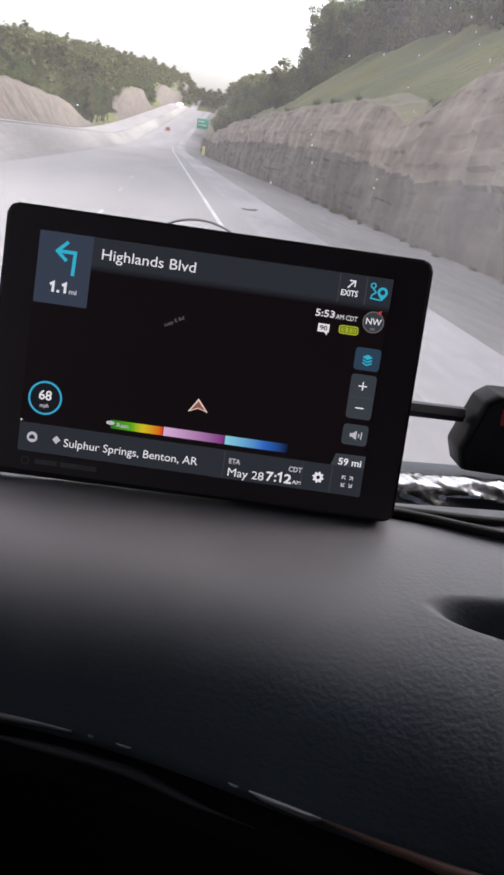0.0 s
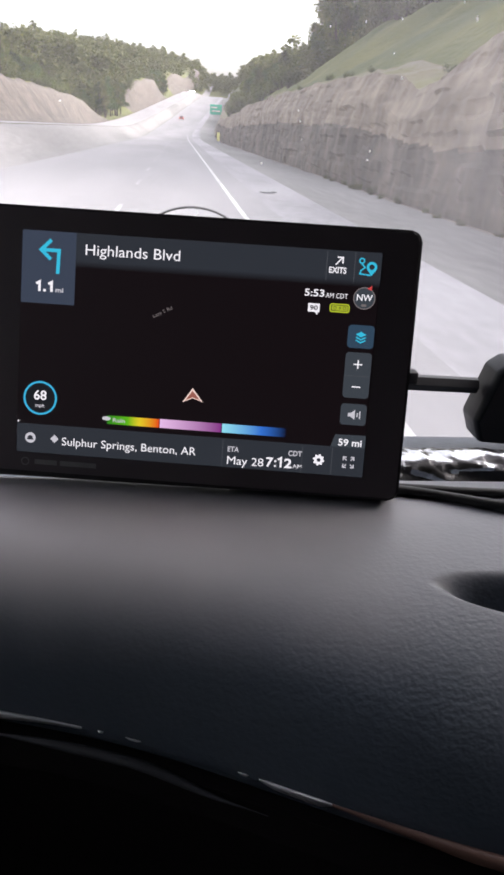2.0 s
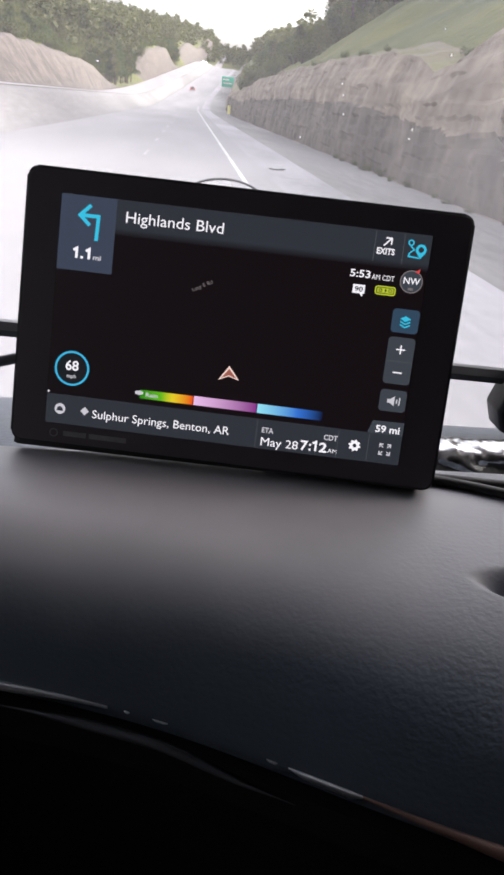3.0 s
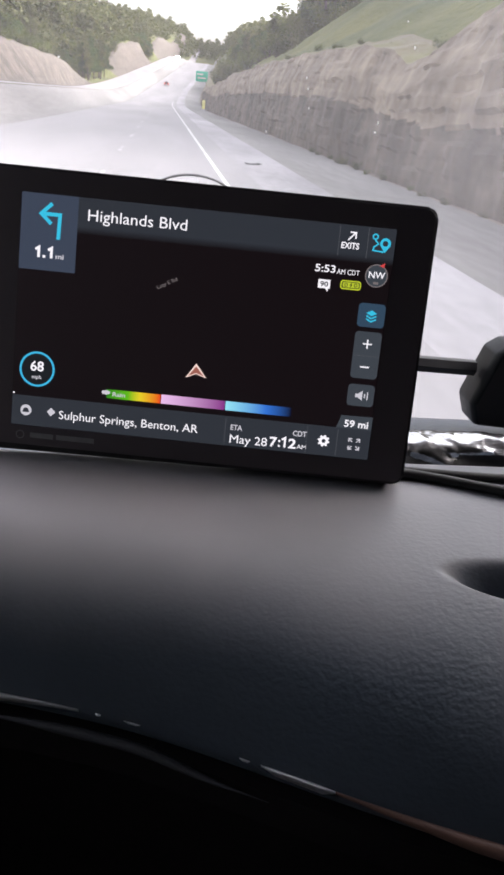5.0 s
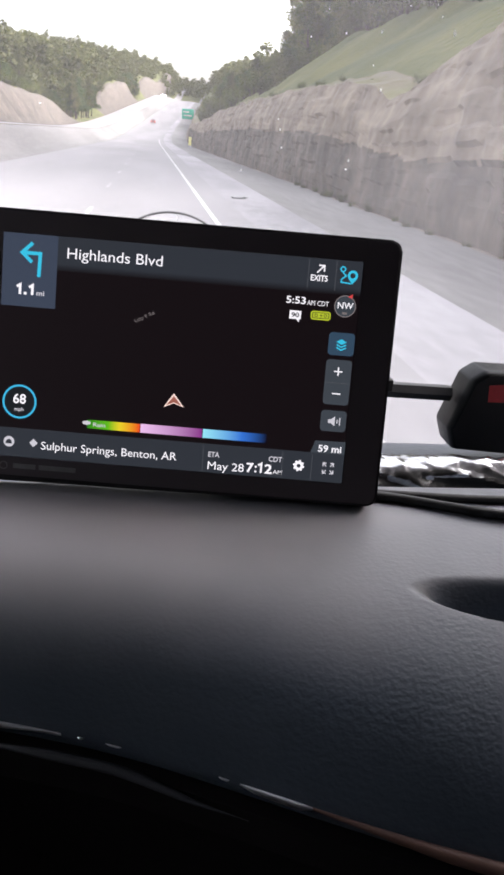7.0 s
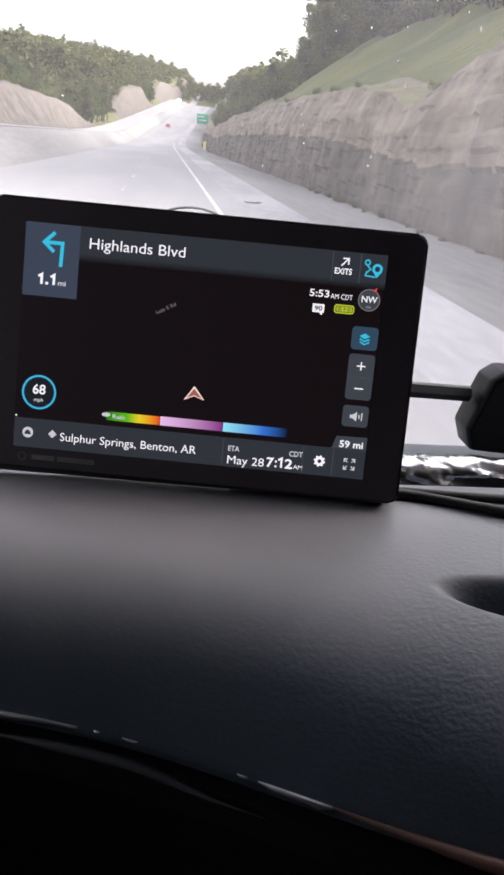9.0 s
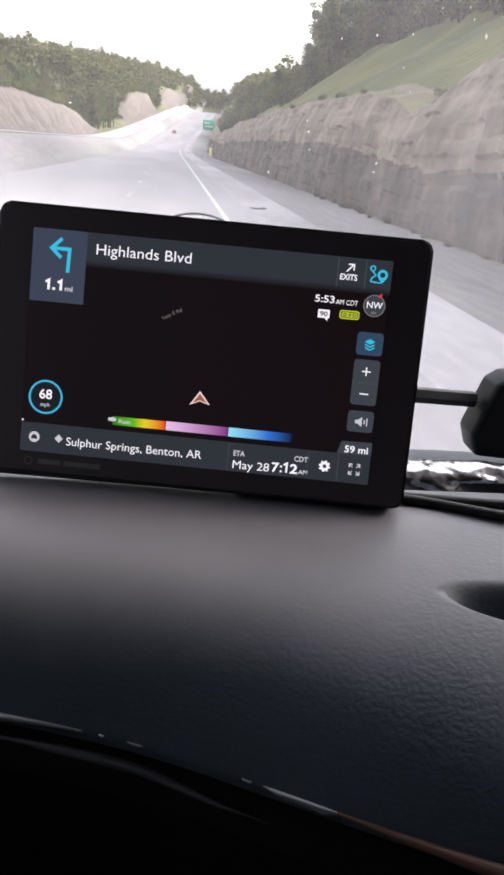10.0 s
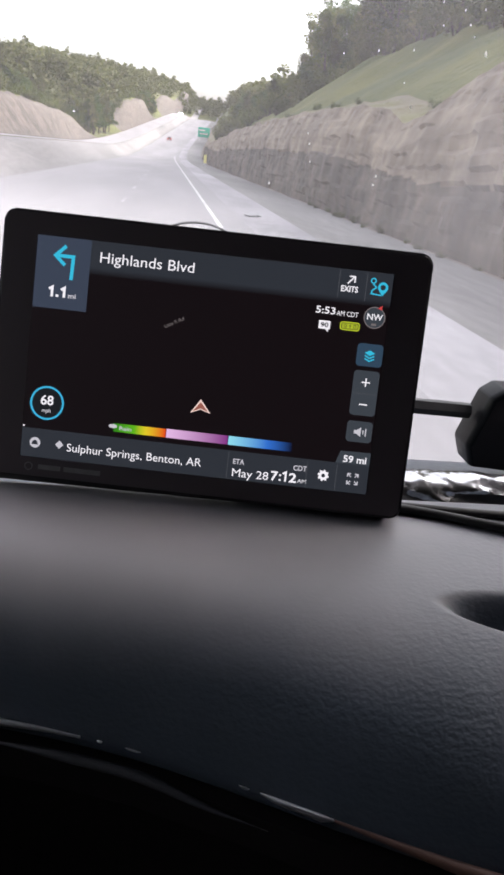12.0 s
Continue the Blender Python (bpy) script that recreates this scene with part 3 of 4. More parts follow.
bushes = [build_shrub(21), build_shrub(22)]
rng = random.Random(5)


def plant(protos_, d, y, scale=1.0):
    p = rng.choice(protos_)
    m = pose(d + road_x(y), y, land_z(d, y) - 0.1, rng.uniform(-3, 3), rng.uniform(-3, 3), rng.uniform(0, 360))
    ob = copy_thing(p, m)
    s = scale * rng.uniform(0.8, 1.2)
    ob.scale = (s, s, s * rng.uniform(0.9, 1.15))
    return ob


def first_place(ob, d, y):
    ob.matrix_world = pose(d + road_x(y), y, land_z(d, y) - 0.1)


for ob, d, y in zip(protos, (27, 28, 29, 26, 31), (62, 84, 70, 96, 112)):
    first_place(ob, d, y)
for ob, d, y in zip(bushes, (26, 27), (60, 75)):
    first_place(ob, d, y)
# the wood above the cut: a dense edge, thinner towards the back
for i in range(44):
    plant(protos, rng.uniform(25.5, 29), 40 + 2.7 * i + rng.uniform(-1.5, 1.5), rng.uniform(0.8, 1.1))
for i in range(24):
    plant(protos, rng.uniform(30, 40), 50 + 6.0 * i + rng.uniform(-2, 2), 1.1)
for i in range(60):
    plant(bushes, rng.uniform(25, 28), 38 + 2.4 * i + rng.uniform(-1, 1), rng.uniform(1.8, 3.0))
for i in range(30):
    plant(bushes, rng.uniform(12.6, 22), 118 + 3.6 * i + rng.uniform(-2, 2), rng.uniform(2.0, 3.2))
for i in range(16):
    plant(protos, rng.uniform(15, 24), 140 + 7 * i + rng.uniform(-2, 2), rng.uniform(0.4, 0.6))
for i in range(14):
    plant(bushes, rng.uniform(12.2, 13.4), 24 + 5 * i + rng.uniform(-2, 2), rng.uniform(0.3, 0.5))
# the wood behind the opposite bank, down to the road in its dips
for i in range(120):
    plant(protos, -rng.uniform(30, 46), 70 + 2.1 * i + rng.uniform(-3, 3), rng.uniform(0.4, 0.58))
for i in range(26):
    plant(protos, -rng.uniform(23.5, 32), 252 + 1.9 * i + rng.uniform(-2, 2), rng.uniform(0.6, 0.85))
for i in range(14):
    plant(protos, -rng.uniform(23.5, 32), 436 + 2.4 * i + rng.uniform(-2, 2), rng.uniform(0.6, 0.85))
for i in range(90):
    plant(bushes, -rng.uniform(27.5, 33), 60 + 2.3 * i + rng.uniform(-3, 3), rng.uniform(1.2, 2.2))
for i in range(34):
    plant(bushes, -rng.uniform(26.5, 33), 300 + 4.6 * i + rng.uniform(-2, 2), rng.uniform(1.6, 2.6))
for i in range(14):
    plant(bushes, rng.uniform(9.6, 10.0), 17 + 2.6 * i + rng.uniform(-1.2, 1.2), rng.uniform(0.2, 0.36))


def build_far_woods():
    r2 = random.Random(9)
    clumps = []
    for k2 in range(2250):
        y = r2.uniform(210, 1000)
        side = r2.choice((-1, 1))
        d = side * r2.uniform(24, 110) if side > 0 else -r2.uniform(31, 140)
        if k2 > 1250:
            y, d = r2.uniform(640, 980), r2.uniform(-60, 60)
        if k2 > 1650:
            y, d = r2.uniform(250, 620), -r2.uniform(29, 75)
        h = r2.uniform(7, 13) * (1.0 if d > 0 else 0.82)
        z = land_z(d, y)
        c = Vector((d + road_x(y), y, z))
        for k in range(5):
            clumps.append((c + Vector((r2.gauss(0, 1.3), r2.gauss(0, 1.3), h * (0.3 + 0.15 * k))), r2.uniform(1.6, 2.8) * (1.2 - 0.13 * k)))
    ob = mesh_ob("far_woods", crown_mesh(r2, clumps, 22, 0.85), LEAF[1], smooth=False)
    tagged(ob, "distant mixed green woods on the hills", "woods", kind="stuff")


build_far_woods()


# ==== the cab shell ====
def glass_y(z):
    return 0.738 - 0.30 * (z - 2.10)


HEADER = 2.95


def build_shell():
    def slab(name, bm, label, mat=LINING):
        return tagged(mesh_ob(name, bm, mat), label, "cab lining", kind="structure")

    slab("ceiling", block(-0.72, 1.61, -1.6, 0.44, 3.22, 3.28, 0.01), "dark grey cab headliner")
    slab("floor", block(-0.72, 1.61, -1.6, 0.98, 1.15, 1.2, 0.005), "dark rubber cab floor")
    slab("wall_lower", block(-0.72, 1.61, -1.6, 0.785, 0.0, 1.148, 0.02), "plain dark lower body under the cab floor")
    slab("wall_back", block(-0.72, 1.61, -1.66, -1.6, 1.2, 3.28, 0.005), "dark cab rear wall lining")
    # unseen panel, added to hold back high sky light from the dash
    bm = prism([(glass_y(HEADER) - 0.012, HEADER), (glass_y(3.215) - 0.012, 3.215), (glass_y(3.215) - 0.05, 3.215), (glass_y(HEADER) - 0.085, HEADER + 0.07), (glass_y(HEADER) - 0.07, HEADER)], -0.655, 1.545)
    for v in bm.verts:
        v.co = Vector((v.co.z, v.co.x, v.co.y))
    slab("wall_added_header", bm, "unseen dark panel over the windshield, added to cut high light")
    slab("wall_front", block(-0.66, 1.55, 0.745, 0.785, 1.2, 2.04, 0.005), "dark bulkhead below the windshield")
    for name, x0, x1 in (("wall_left", -0.72, -0.66), ("wall_right", 1.55, 1.61)):
        # unseen walls, shut on the right and narrowed on the left to limit light
        bm = block(x0, x1, -1.6, 0.785, 1.2, 2.05)
        put_box(bm, x0, x1, -1.6, 0.09 if x0 < 0 else -0.35, 2.052, 3.22)
        put_box(bm, x0, x1, 0.092 if x0 < 0 else -0.348, 0.40, 2.78 if x0 < 0 else 2.052, 3.22)
        slab(name, bm, "unseen plain grey cab side wall, shut to limit the light")
        # unseen filler, added to shut out light between door and pillar
        bm = prism([(0.402, 2.052), (0.677, 2.052), (0.43, 2.9), (0.402, 2.9)], x0 + 0.002, x1 - 0.002)
        for v in bm.verts:
            v.co = Vector((v.co.z, v.co.x, v.co.y))
        slab("corner_blocker", bm, "unseen dark filler in the door corner, added to block light")
        bm = prism([(0.83, 2.05), (0.68, 2.05), (0.34, 3.215), (0.47, 3.215)], x0, x1)
        for v in bm.verts:
            v.co = Vector((v.co.z, v.co.x, v.co.y))
        slab("pillar_trim", bm, "dark windshield pillar trim")
        if x0 > 0:
            continue
        put = bmesh.new()
        put_box(put, (x0 + x1) / 2 - 0.002, (x0 + x1) / 2 + 0.002, -0.35, 0.72, 2.05, 2.78)
        g = tagged(mesh_ob("window_side", put, SIDE_GLASS), "clear side door glass", "window", kind="structure")
        g.visible_shadow = False
    bm = bmesh.new()
    rows = []
    for j in range(13):
        z = 2.045 + 1.17 * j / 12
        rows.append([bm.verts.new((-0.70 + 2.29 * i / 30, glass_y(z) - 0.05 * (2 * i / 30 - 1) ** 4, z)) for i in range(31)])
    for a, b in zip(rows, rows[1:]):
        for i in range(30):
            bm.faces.new((a[i], a[i + 1], b[i + 1], b[i]))
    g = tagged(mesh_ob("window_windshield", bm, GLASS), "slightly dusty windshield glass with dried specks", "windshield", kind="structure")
    g.visible_shadow = False


build_shell()


# ==== dashboard ====
LIP_LINE = ((-0.66, 0.33), (-0.2, 0.325), (-0.13, 0.318), (-0.075, 0.307), (-0.031, 0.294), (0.002, 0.283), (0.049, 0.2612), (0.08, 0.2465), (0.114, 0.2303), (0.161, 0.210), (0.25, 0.1795), (0.4, 0.1635), (1.9, 0.1585))


def lip_y(x):
    """Where the rolled front edge of the dashboard runs."""
    xs, ys = zip(*LIP_LINE)
    return float(np.mean([np.interp(x + k * 0.006, xs, ys) for k in range(-5, 6)]))


FAR_SIDE = [(0.735, 2.05), (0.725, 2.096), (0.70, 2.104), (0.60, 2.119), (0.525, 2.1285), (0.49, 2.144), (0.456, 2.173), (0.435, 2.1855), (0.40, 2.1885)]
LIP_Z = 2.11


def scoop_middle(x):
    return 0.3203 - 0.17 * (x - 0.16)


def scoop_half(x):
    """Half the width of the finger pocket at x."""
    u = (x - 0.252) / 0.105
    return 0.0204 * math.sqrt(max(0.006, 1 - u * u))


def scoop(x, y):
    """Depth of the finger pocket in the dashboard top: a steep near wall, a far wall that rolls in gently."""
    u = (x - 0.252) / 0.105
    v = (y - scoop_middle(x)) / scoop_half(x)
    if abs(u) >= 1 or abs(v) >= 1:
        return 0.0
    return 0.085 * smooth_step(-1.0, -0.4, u) ** 1.1 * (1 - u * u) ** 0.5 * smooth_step(1.0, -0.3, v) ** 1.7 * smooth_step(-1.0, -0.7 + 0.9 * smooth_step(-0.35, -0.95, u), v)


def dash_point(x, w):
    """w from -1 at the windshield over 0 at the crest to 1 at the lip."""
    if w <= 0:
        s = (w + 1) * (len(FAR_SIDE) - 1)
        i = min(int(s), len(FAR_SIDE) - 2)
        f = s - i
        y = FAR_SIDE[i][0] * (1 - f) + FAR_SIDE[i + 1][0] * f
        z = FAR_SIDE[i][1] * (1 - f) + FAR_SIDE[i + 1][1] * f
    else:
        y = 0.40 - w * (0.40 - lip_y(x))
        side = smooth_step(-0.02, 0.22, x)
        slow, fast = w ** (3.2 - 1.4 * side), w ** (10 - 3 * side)
        z = 2.1885 - (2.1885 - LIP_Z) * (slow + (0.27 + 0.17 * side) * (fast - slow))
    return Vector((x, y, z - scoop(x, y)))


def roll_at(x, y):
    """The share of the roll at which it passes y."""
    return min(1.0, max(0.0, (0.40 - y) / (0.40 - lip_y(x))))


def build_dash():
    bm = bmesh.new()
    xs = [-0.655 + 0.05 * i for i in range(10)] + [-0.155 + 0.01 * i for i in range(28)] + [0.125 + 0.001 * i for i in range(240)] + [0.365 + 0.011 * i for i in range(3)] + [0.40 + 0.052 * i for i in range(23)]
    rows = []
    for x in xs:
        far, near = roll_at(x, scoop_middle(x) + scoop_half(x)), roll_at(x, scoop_middle(x) - scoop_half(x))
        ws = [-1 + i / 36 for i in range(36)] + [far * i / 24 for i in range(24)] + [far + (near - far) * i / 44 for i in range(44)] + [near + (1 - near) * i / 36 for i in range(37)]
        row = [bm.verts.new(dash_point(x, w)) for w in ws]
        y, z = lip_y(x), LIP_Z
        for dy, dz in ((0.001, -0.006), (0.006, -0.011), (0.02, -0.013), (0.045, -0.014)):
            row.append(bm.verts.new((x, y + dy, z + dz)))
        rows.append(row)
    for a, b in zip(rows, rows[1:]):
        for k in range(len(a) - 1):
            f = bm.faces.new((a[k], a[k + 1], b[k + 1], b[k]))
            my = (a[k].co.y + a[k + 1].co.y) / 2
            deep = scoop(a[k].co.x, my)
            # deep faces of the pocket turn matt black: its shade put into the material
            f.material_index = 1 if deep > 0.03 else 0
    dash = thing("dashboard", pose(0.2, 0.4, 2.1), "dark grey grained vinyl truck dashboard with a finger scoop", "dashboard")
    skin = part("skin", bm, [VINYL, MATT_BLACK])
    skin.data.transform(Matrix.Translation((-0.2, -0.4, -2.1)))
    skin.parent = dash
    bm = bmesh.new()
    rows = []
    for x in [-0.655 + 0.05 * i for i in range(45)]:
        y = lip_y(x)
        rows.append([bm.verts.new((x - 0.2, y + a - 0.4, z - 2.1)) for a, z in ((0.046, 2.0955), (0.012, 2.0945), (0.0, 2.0945), (0.003, 2.07), (0.02, 2.055), (0.055, 2.04), (0.08, 1.95), (0.12, 1.7), (0.3, 1.5), (0.45, 1.45))])
    for a, b in zip(rows, rows[1:]):
        for k in range(len(a) - 1):
            bm.faces.new((a[k], a[k + 1], b[k + 1], b[k]))
    part("lower_panel", bm, MATT_BLACK, dash, "black lower instrument panel")
    # bright and brown edging under the lip
    def edging(name, x0, x1, mat, w0, w1, label, thick=0.0012):
        n = max(4, int((x1 - x0) / 0.006))
        bm = bmesh.new()
        rows = []
        for i in range(n + 1):
            x, t = x0 + (x1 - x0) * i / n, i / n
            w = (w0 + (w1 - w0) * t) * min(1.0, 0.25 + 4 * min(t, 1 - t))
            y, z = lip_y(x) - 0.4, LIP_Z - 2.1 + 0.0006
            bead = [(-0.35 * w + 0.65 * w * math.cos(radians(q)), 0.0004 - 0.3 * w + 0.65 * w * math.sin(radians(q))) for q in range(50, 231, 18)]
            rows.append([bm.verts.new((x - 0.2, y + dy, z + dz)) for dy, dz in [(0.001, 0.0)] + bead + [(0.001, -0.0006 - 0.6 * w - thick)]])
        for a, b in zip(rows, rows[1:]):
            for k in range(len(a)):
                bm.faces.new((a[k], a[(k + 1) % len(a)], b[(k + 1) % len(a)], b[k]))
        bm.faces.new(rows[0][::-1])
        bm.faces.new(rows[-1])
        part(name, bm, mat, dash, label)

    edging("edging", -0.30, -0.033, CHROME, 0.0044, 0.0034, "thin bright edging under the dash lip")
    # short pieces placed where the edging glints: highlights put into the shape
    edging("edging", -0.0245, -0.0215, CHROME, 0.0009, 0.0009, "short bright glint of the edging", 0.0002)
    edging("edging", -0.010, -0.002, CHROME, 0.0008, 0.0008, "short bright glint of the edging", 0.0002)
    edging("edging", 0.046, 0.051, CHROME, 0.0009, 0.0009, "short bright glint of the edging", 0.0002)
    edging("edging", 0.056, 0.090, CHROME, 0.0022, 0.003, "thin bright edging under the dash lip")
    edging("edging", 0.088, 0.40, BROWN, 0.004, 0.010, "brown edging strip under the dash lip")
    rim = [(x - 0.2, lip_y(x) - 0.4015 - 0.002 * smooth_step(0.0, 0.04, x), -0.0035 - 0.004 * smooth_step(-0.01, 0.04, x)) for x in (-0.095 + 0.004 * i for i in range(40))]
    part("gauge_rim", tube(rim, [0.0002 + 0.0026 * smooth_step(0, 16, i) * smooth_step(39, 24, i) for i in range(40)], 10), DULL_GREY, dash, "dull grey gauge rim below the lip")


build_dash()


# ==== navigation tablet ====
TAB = Matrix(((0.98843, 0.04063, -0.14613, -0.0807), (-0.15167, 0.26479, -0.95230, 0.4658), (0.0, 0.96345, 0.26788, 2.3373), (0, 0, 0, 1)))
MM = 0.001
BASE = (110.5, -149.0)  # millimetres: foot of the body, from the corner of the display


def build_tablet():
    tab = thing("navigation_tablet", TAB @ Matrix.Translation((BASE[0] * MM, BASE[1] * MM, 0)), "black ten-inch navigation tablet with a lit night map", "tablet")

    def P(x, y):
        return ((x - BASE[0]) * MM, (y - BASE[1]) * MM)

    def Q(pts):
        return [P(*p) for p in pts]

    def flat(name, pts, mat, parent, layer=1, label="", thick=0.12):
        z0 = 0.0002 + 0.00028 * layer
        return part(name, prism(Q(pts), z0, z0 + thick * MM), mat, parent, label, smooth=False)

    def rect(x0, x1, y0, y1, r=0.0):
        return rounded(x0, x1, y0, y1, r) if r else [(x0, y0), (x1, y0), (x1, y1), (x0, y1)]

    def line(name, pts, w, mat, parent, layer=2, label=""):
        z0 = 0.0002 + 0.00028 * layer
        return part(name, stroke(Q(pts), w * MM, z0, z0 + 0.00012), mat, parent, label, smooth=False)

    def word(name, text, x, y, cap, mat, parent, width=None, bold=0.0, layer=2, turn=0.0, align="LEFT"):
        px, py = P(x, y)
        return letters(name, text, px, py, cap * MM, 0.0002 + 0.00028 * layer, mat, parent, width * MM if width else None, turn, bold * MM, align=align)

    body = bmesh.new()
    prism(Q(rounded(-21, 240, -149.5, 14, 6.5, 6)), -0.018, -0.0003, 0.0012, 2, body)
    part("case", body, BLACK, tab, "matt black plastic case")
    part("bezel", prism(Q(rounded(-19.4, 238.4, -148, 12.4, 5.2, 6)), -0.0006, 0.0001, 0.0001, 1), BEZEL, tab, "glossy black bezel")
    # strip added below the case; it shuts off the bright gap over the dash
    part("gap_strip", prism(Q([(-19, -147), (-19.5, -151.4), (-17, -152.4), (120, -150.6), (226, -148.8), (230, -147)]), -0.016, -0.0022, 0.0008, 2), BLACK, tab, "black strip added under the case to close a bright gap")
    scr = flat("screen", rect(0, 217, -136, 0), SCREEN, tab, 0, "lit black map display")

    white = glow("ui_white", (0.92, 0.92, 0.95))
    soft_white = glow("ui_soft_white", (0.56, 0.56, 0.6))
    cyan = glow("ui_cyan", (0.03, 0.5, 0.7))
    panel = glow("ui_panel", (0.027, 0.032, 0.04))
    tile = glow("ui_tile", (0.042, 0.056, 0.085))
    button = glow("ui_button", (0.045, 0.055, 0.066))
    button_b = glow("ui_button_blue", (0.03, 0.062, 0.1))
    divider = glow("ui_divider", (0.075, 0.08, 0.09))
    dim = glow("ui_dim", (0.17, 0.15, 0.15))
    lime = glow("ui_lime", (0.5, 0.6, 0.03))
    red = glow("ui_red", (0.6, 0.06, 0.06))
    dark = glow("ui_dark", (0.01, 0.012, 0.015))
    ringc = glow("ui_ring", (0.04, 0.44, 0.68))
    cream = glow("ui_cream", (0.9, 0.7, 0.62))
    print_grey = surface("printed_grey", (0.17, 0.165, 0.17), rough=0.5, fine=200, bump=0)

    # turn panel
    flat("turn_panel", rect(0.4, 33.3, -43.6, -0.4), tile, scr, 1, "blue-grey turn panel")
    flat("title_bar", rect(33.3, 217, -16.8, -0.4), panel, scr, 1, "dark grey title bar")
    for k in range(5):
        fade = 1 - (k + 1) / 6
        tone = tuple(a * fade + b * (1 - fade) for a, b in ((0.027, 0.0062), (0.032, 0.0038), (0.04, 0.0048)))
        flat("title_fade", rect(33.3, 217, -17.6 - 0.8 * k, -16.8 - 0.8 * k), glow("ui_fade", tone), scr, 1)
    line("turn_arrow", [(22.6, -25.4), (23.0, -11.6), (13.5, -11.6)], 2.1, cyan, scr, 2, "light blue turn arrow")
    line("turn_arrow", [(18.3, -5.6), (12.2, -11.6), (18.2, -17.0)], 2.1, cyan, scr, 3, "light blue arrow head")
    for k, x in enumerate((11.9, 19.4)):
        line("distance_figure", [(x - 2.2, -31.9), (x - 0.2, -30.7), (x - 0.2, -36.4)], 1.5, white, scr, 2 + k)
    flat("distance_point", rect(14.1, 15.7, -36.4, -34.9), white, scr, 2)
    word("unit", "mi", 21.6, -36.4, 3.0, soft_white, scr, 4.8, 0.1)
    word("street", "Highlands Blvd", 39.2, -13.0, 6.6, white, scr, 57.4, 0.0)
    line("divider", [(184.6, -1.0), (184.6, -18.2)], 0.35, divider, scr)
    line("divider", [(201.2, -1.0), (201.2, -18.2)], 0.35, divider, scr)
    word("exits", "EXITS", 186.2, -13.7, 3.6, white, scr, 10.3, 0.12)
    line("exits_arrow", [(189.8, -8.9), (193.7, -4.6)], 0.8, white, scr)
    line("exits_arrow", [(190.6, -4.5), (194.0, -4.5), (194.0, -8.0)], 0.8, white, scr, 3)
    z = 0.0002 + 0.00028 * 2
    cx, cy = P(205.3, -5.6)
    part("route_mark", ring(cx, cy, 0.0018, 0.0008, z, z + 0.0001, 20), cyan, scr)
    cx, cy = P(211.4, -9.0)
    part("route_mark", ring(cx, cy, 0.0031, 0.0015, z, z + 0.0001, 24), cyan, scr)
    flat("route_mark", [(208.9, -10.9), (211.4, -14.2), (213.9, -10.9)], cyan, scr, 3)
    line("route_mark", [(205.3, -7.4), (207.4, -9.4), (205.0, -11.4), (204.6, -13.3), (210.8, -13.8)], 0.8, cyan, scr, 2)
    # clock, compass, badges
    word("clock", "5:53", 172.7, -28.1, 4.3, white, scr, 11.8, 0.08)
    word("clock_zone", "AM CDT", 185.4, -28.5, 3.1, white, scr, 13.2, 0.0)
    flat("compass_dial", circle(208.5, -27.5, 6.4), button, scr, 1)
    cx, cy = P(208.5, -27.5)
    part("compass_ring", ring(cx, cy, 0.0066, 0.0006, z, z + 0.0001, 32), dim, scr)
    word("compass_letters", "NW", 208.5, -28.9, 3.9, white, scr, None, 0.06, 3, align="CENTER")
    flat("compass_bars", rect(207.0, 210.0, -32.4, -31.0), dim, scr, 2)
    flat("compass_needle", [(209.7, -21.7), (212.6, -19.9), (212.3, -22.7)], red, scr, 3, "red compass needle")
    flat("badge", [(175.4, -37.4), (179.6, -37.4), (181.4, -39.2), (181.4, -37.4), (182.4, -37.4), (182.4, -32.4), (175.4, -32.4)], white, scr, 1, "white route badge")
    word("badge_number", "90", 176.5, -36.3, 2.9, dark, scr, 4.8, 0.1)
    flat("battery_mark", rounded(188.3, 200.3, -36.8, -31.6, 1.6), lime, scr, 1, "yellow-green battery mark")
    flat("battery_mark", rounded(189.0, 199.6, -36.1, -32.3, 1.0), dark, scr, 2)
    flat("battery_charge", rounded(189.6, 199.0, -35.6, -32.8, 0.8), lime, scr, 3)
    for x in (190.6, 196.2):
        part("battery_figure", ring(*P(x + 0.9, -34.2), 0.0011, 0.0005, z + 0.0006, z + 0.0007, 14), dark, scr)
    flat("battery_bolt", [(195.0, -32.6), (193.4, -34.4), (194.4, -34.4), (193.8, -35.9), (195.5, -33.9), (194.5, -33.9)], dark, scr, 4)
    # side buttons
    flat("layers_button", rounded(200.6, 216.4, -57.2, -43.4, 2.2), button_b, scr, 1, "blue layers button")
    flat("layers_mark", [(205.3, -49.0), (208.5, -50.7), (211.7, -49.0), (208.5, -47.3)], cyan, scr, 2)
    for k, y in enumerate((-51.1, -52.9)):
        line("layers_mark", [(205.6, y + 0.5), (208.5, y - 1.0), (211.4, y + 0.5)], 0.8, cyan, scr, 2 + k)
    flat("zoom_button", rounded(200.4, 216.2, -87.4, -59.8, 2.2), button, scr, 1, "grey zoom button")
    line("zoom_seam", [(200.8, -74.0), (215.8, -74.0)], 0.3, divider, scr)
    line("plus_mark", [(205.6, -67.0), (210.8, -67.0)], 0.75, white, scr)
    line("plus_mark", [(208.2, -64.4), (208.2, -69.6)], 0.75, white, scr, 3)
    line("minus_mark", [(205.6, -80.6), (210.8, -80.6)], 0.75, white, scr)
    flat("sound_button", rounded(200.2, 216.0, -104.0, -91.0, 2.2), button, scr, 1, "grey sound button")
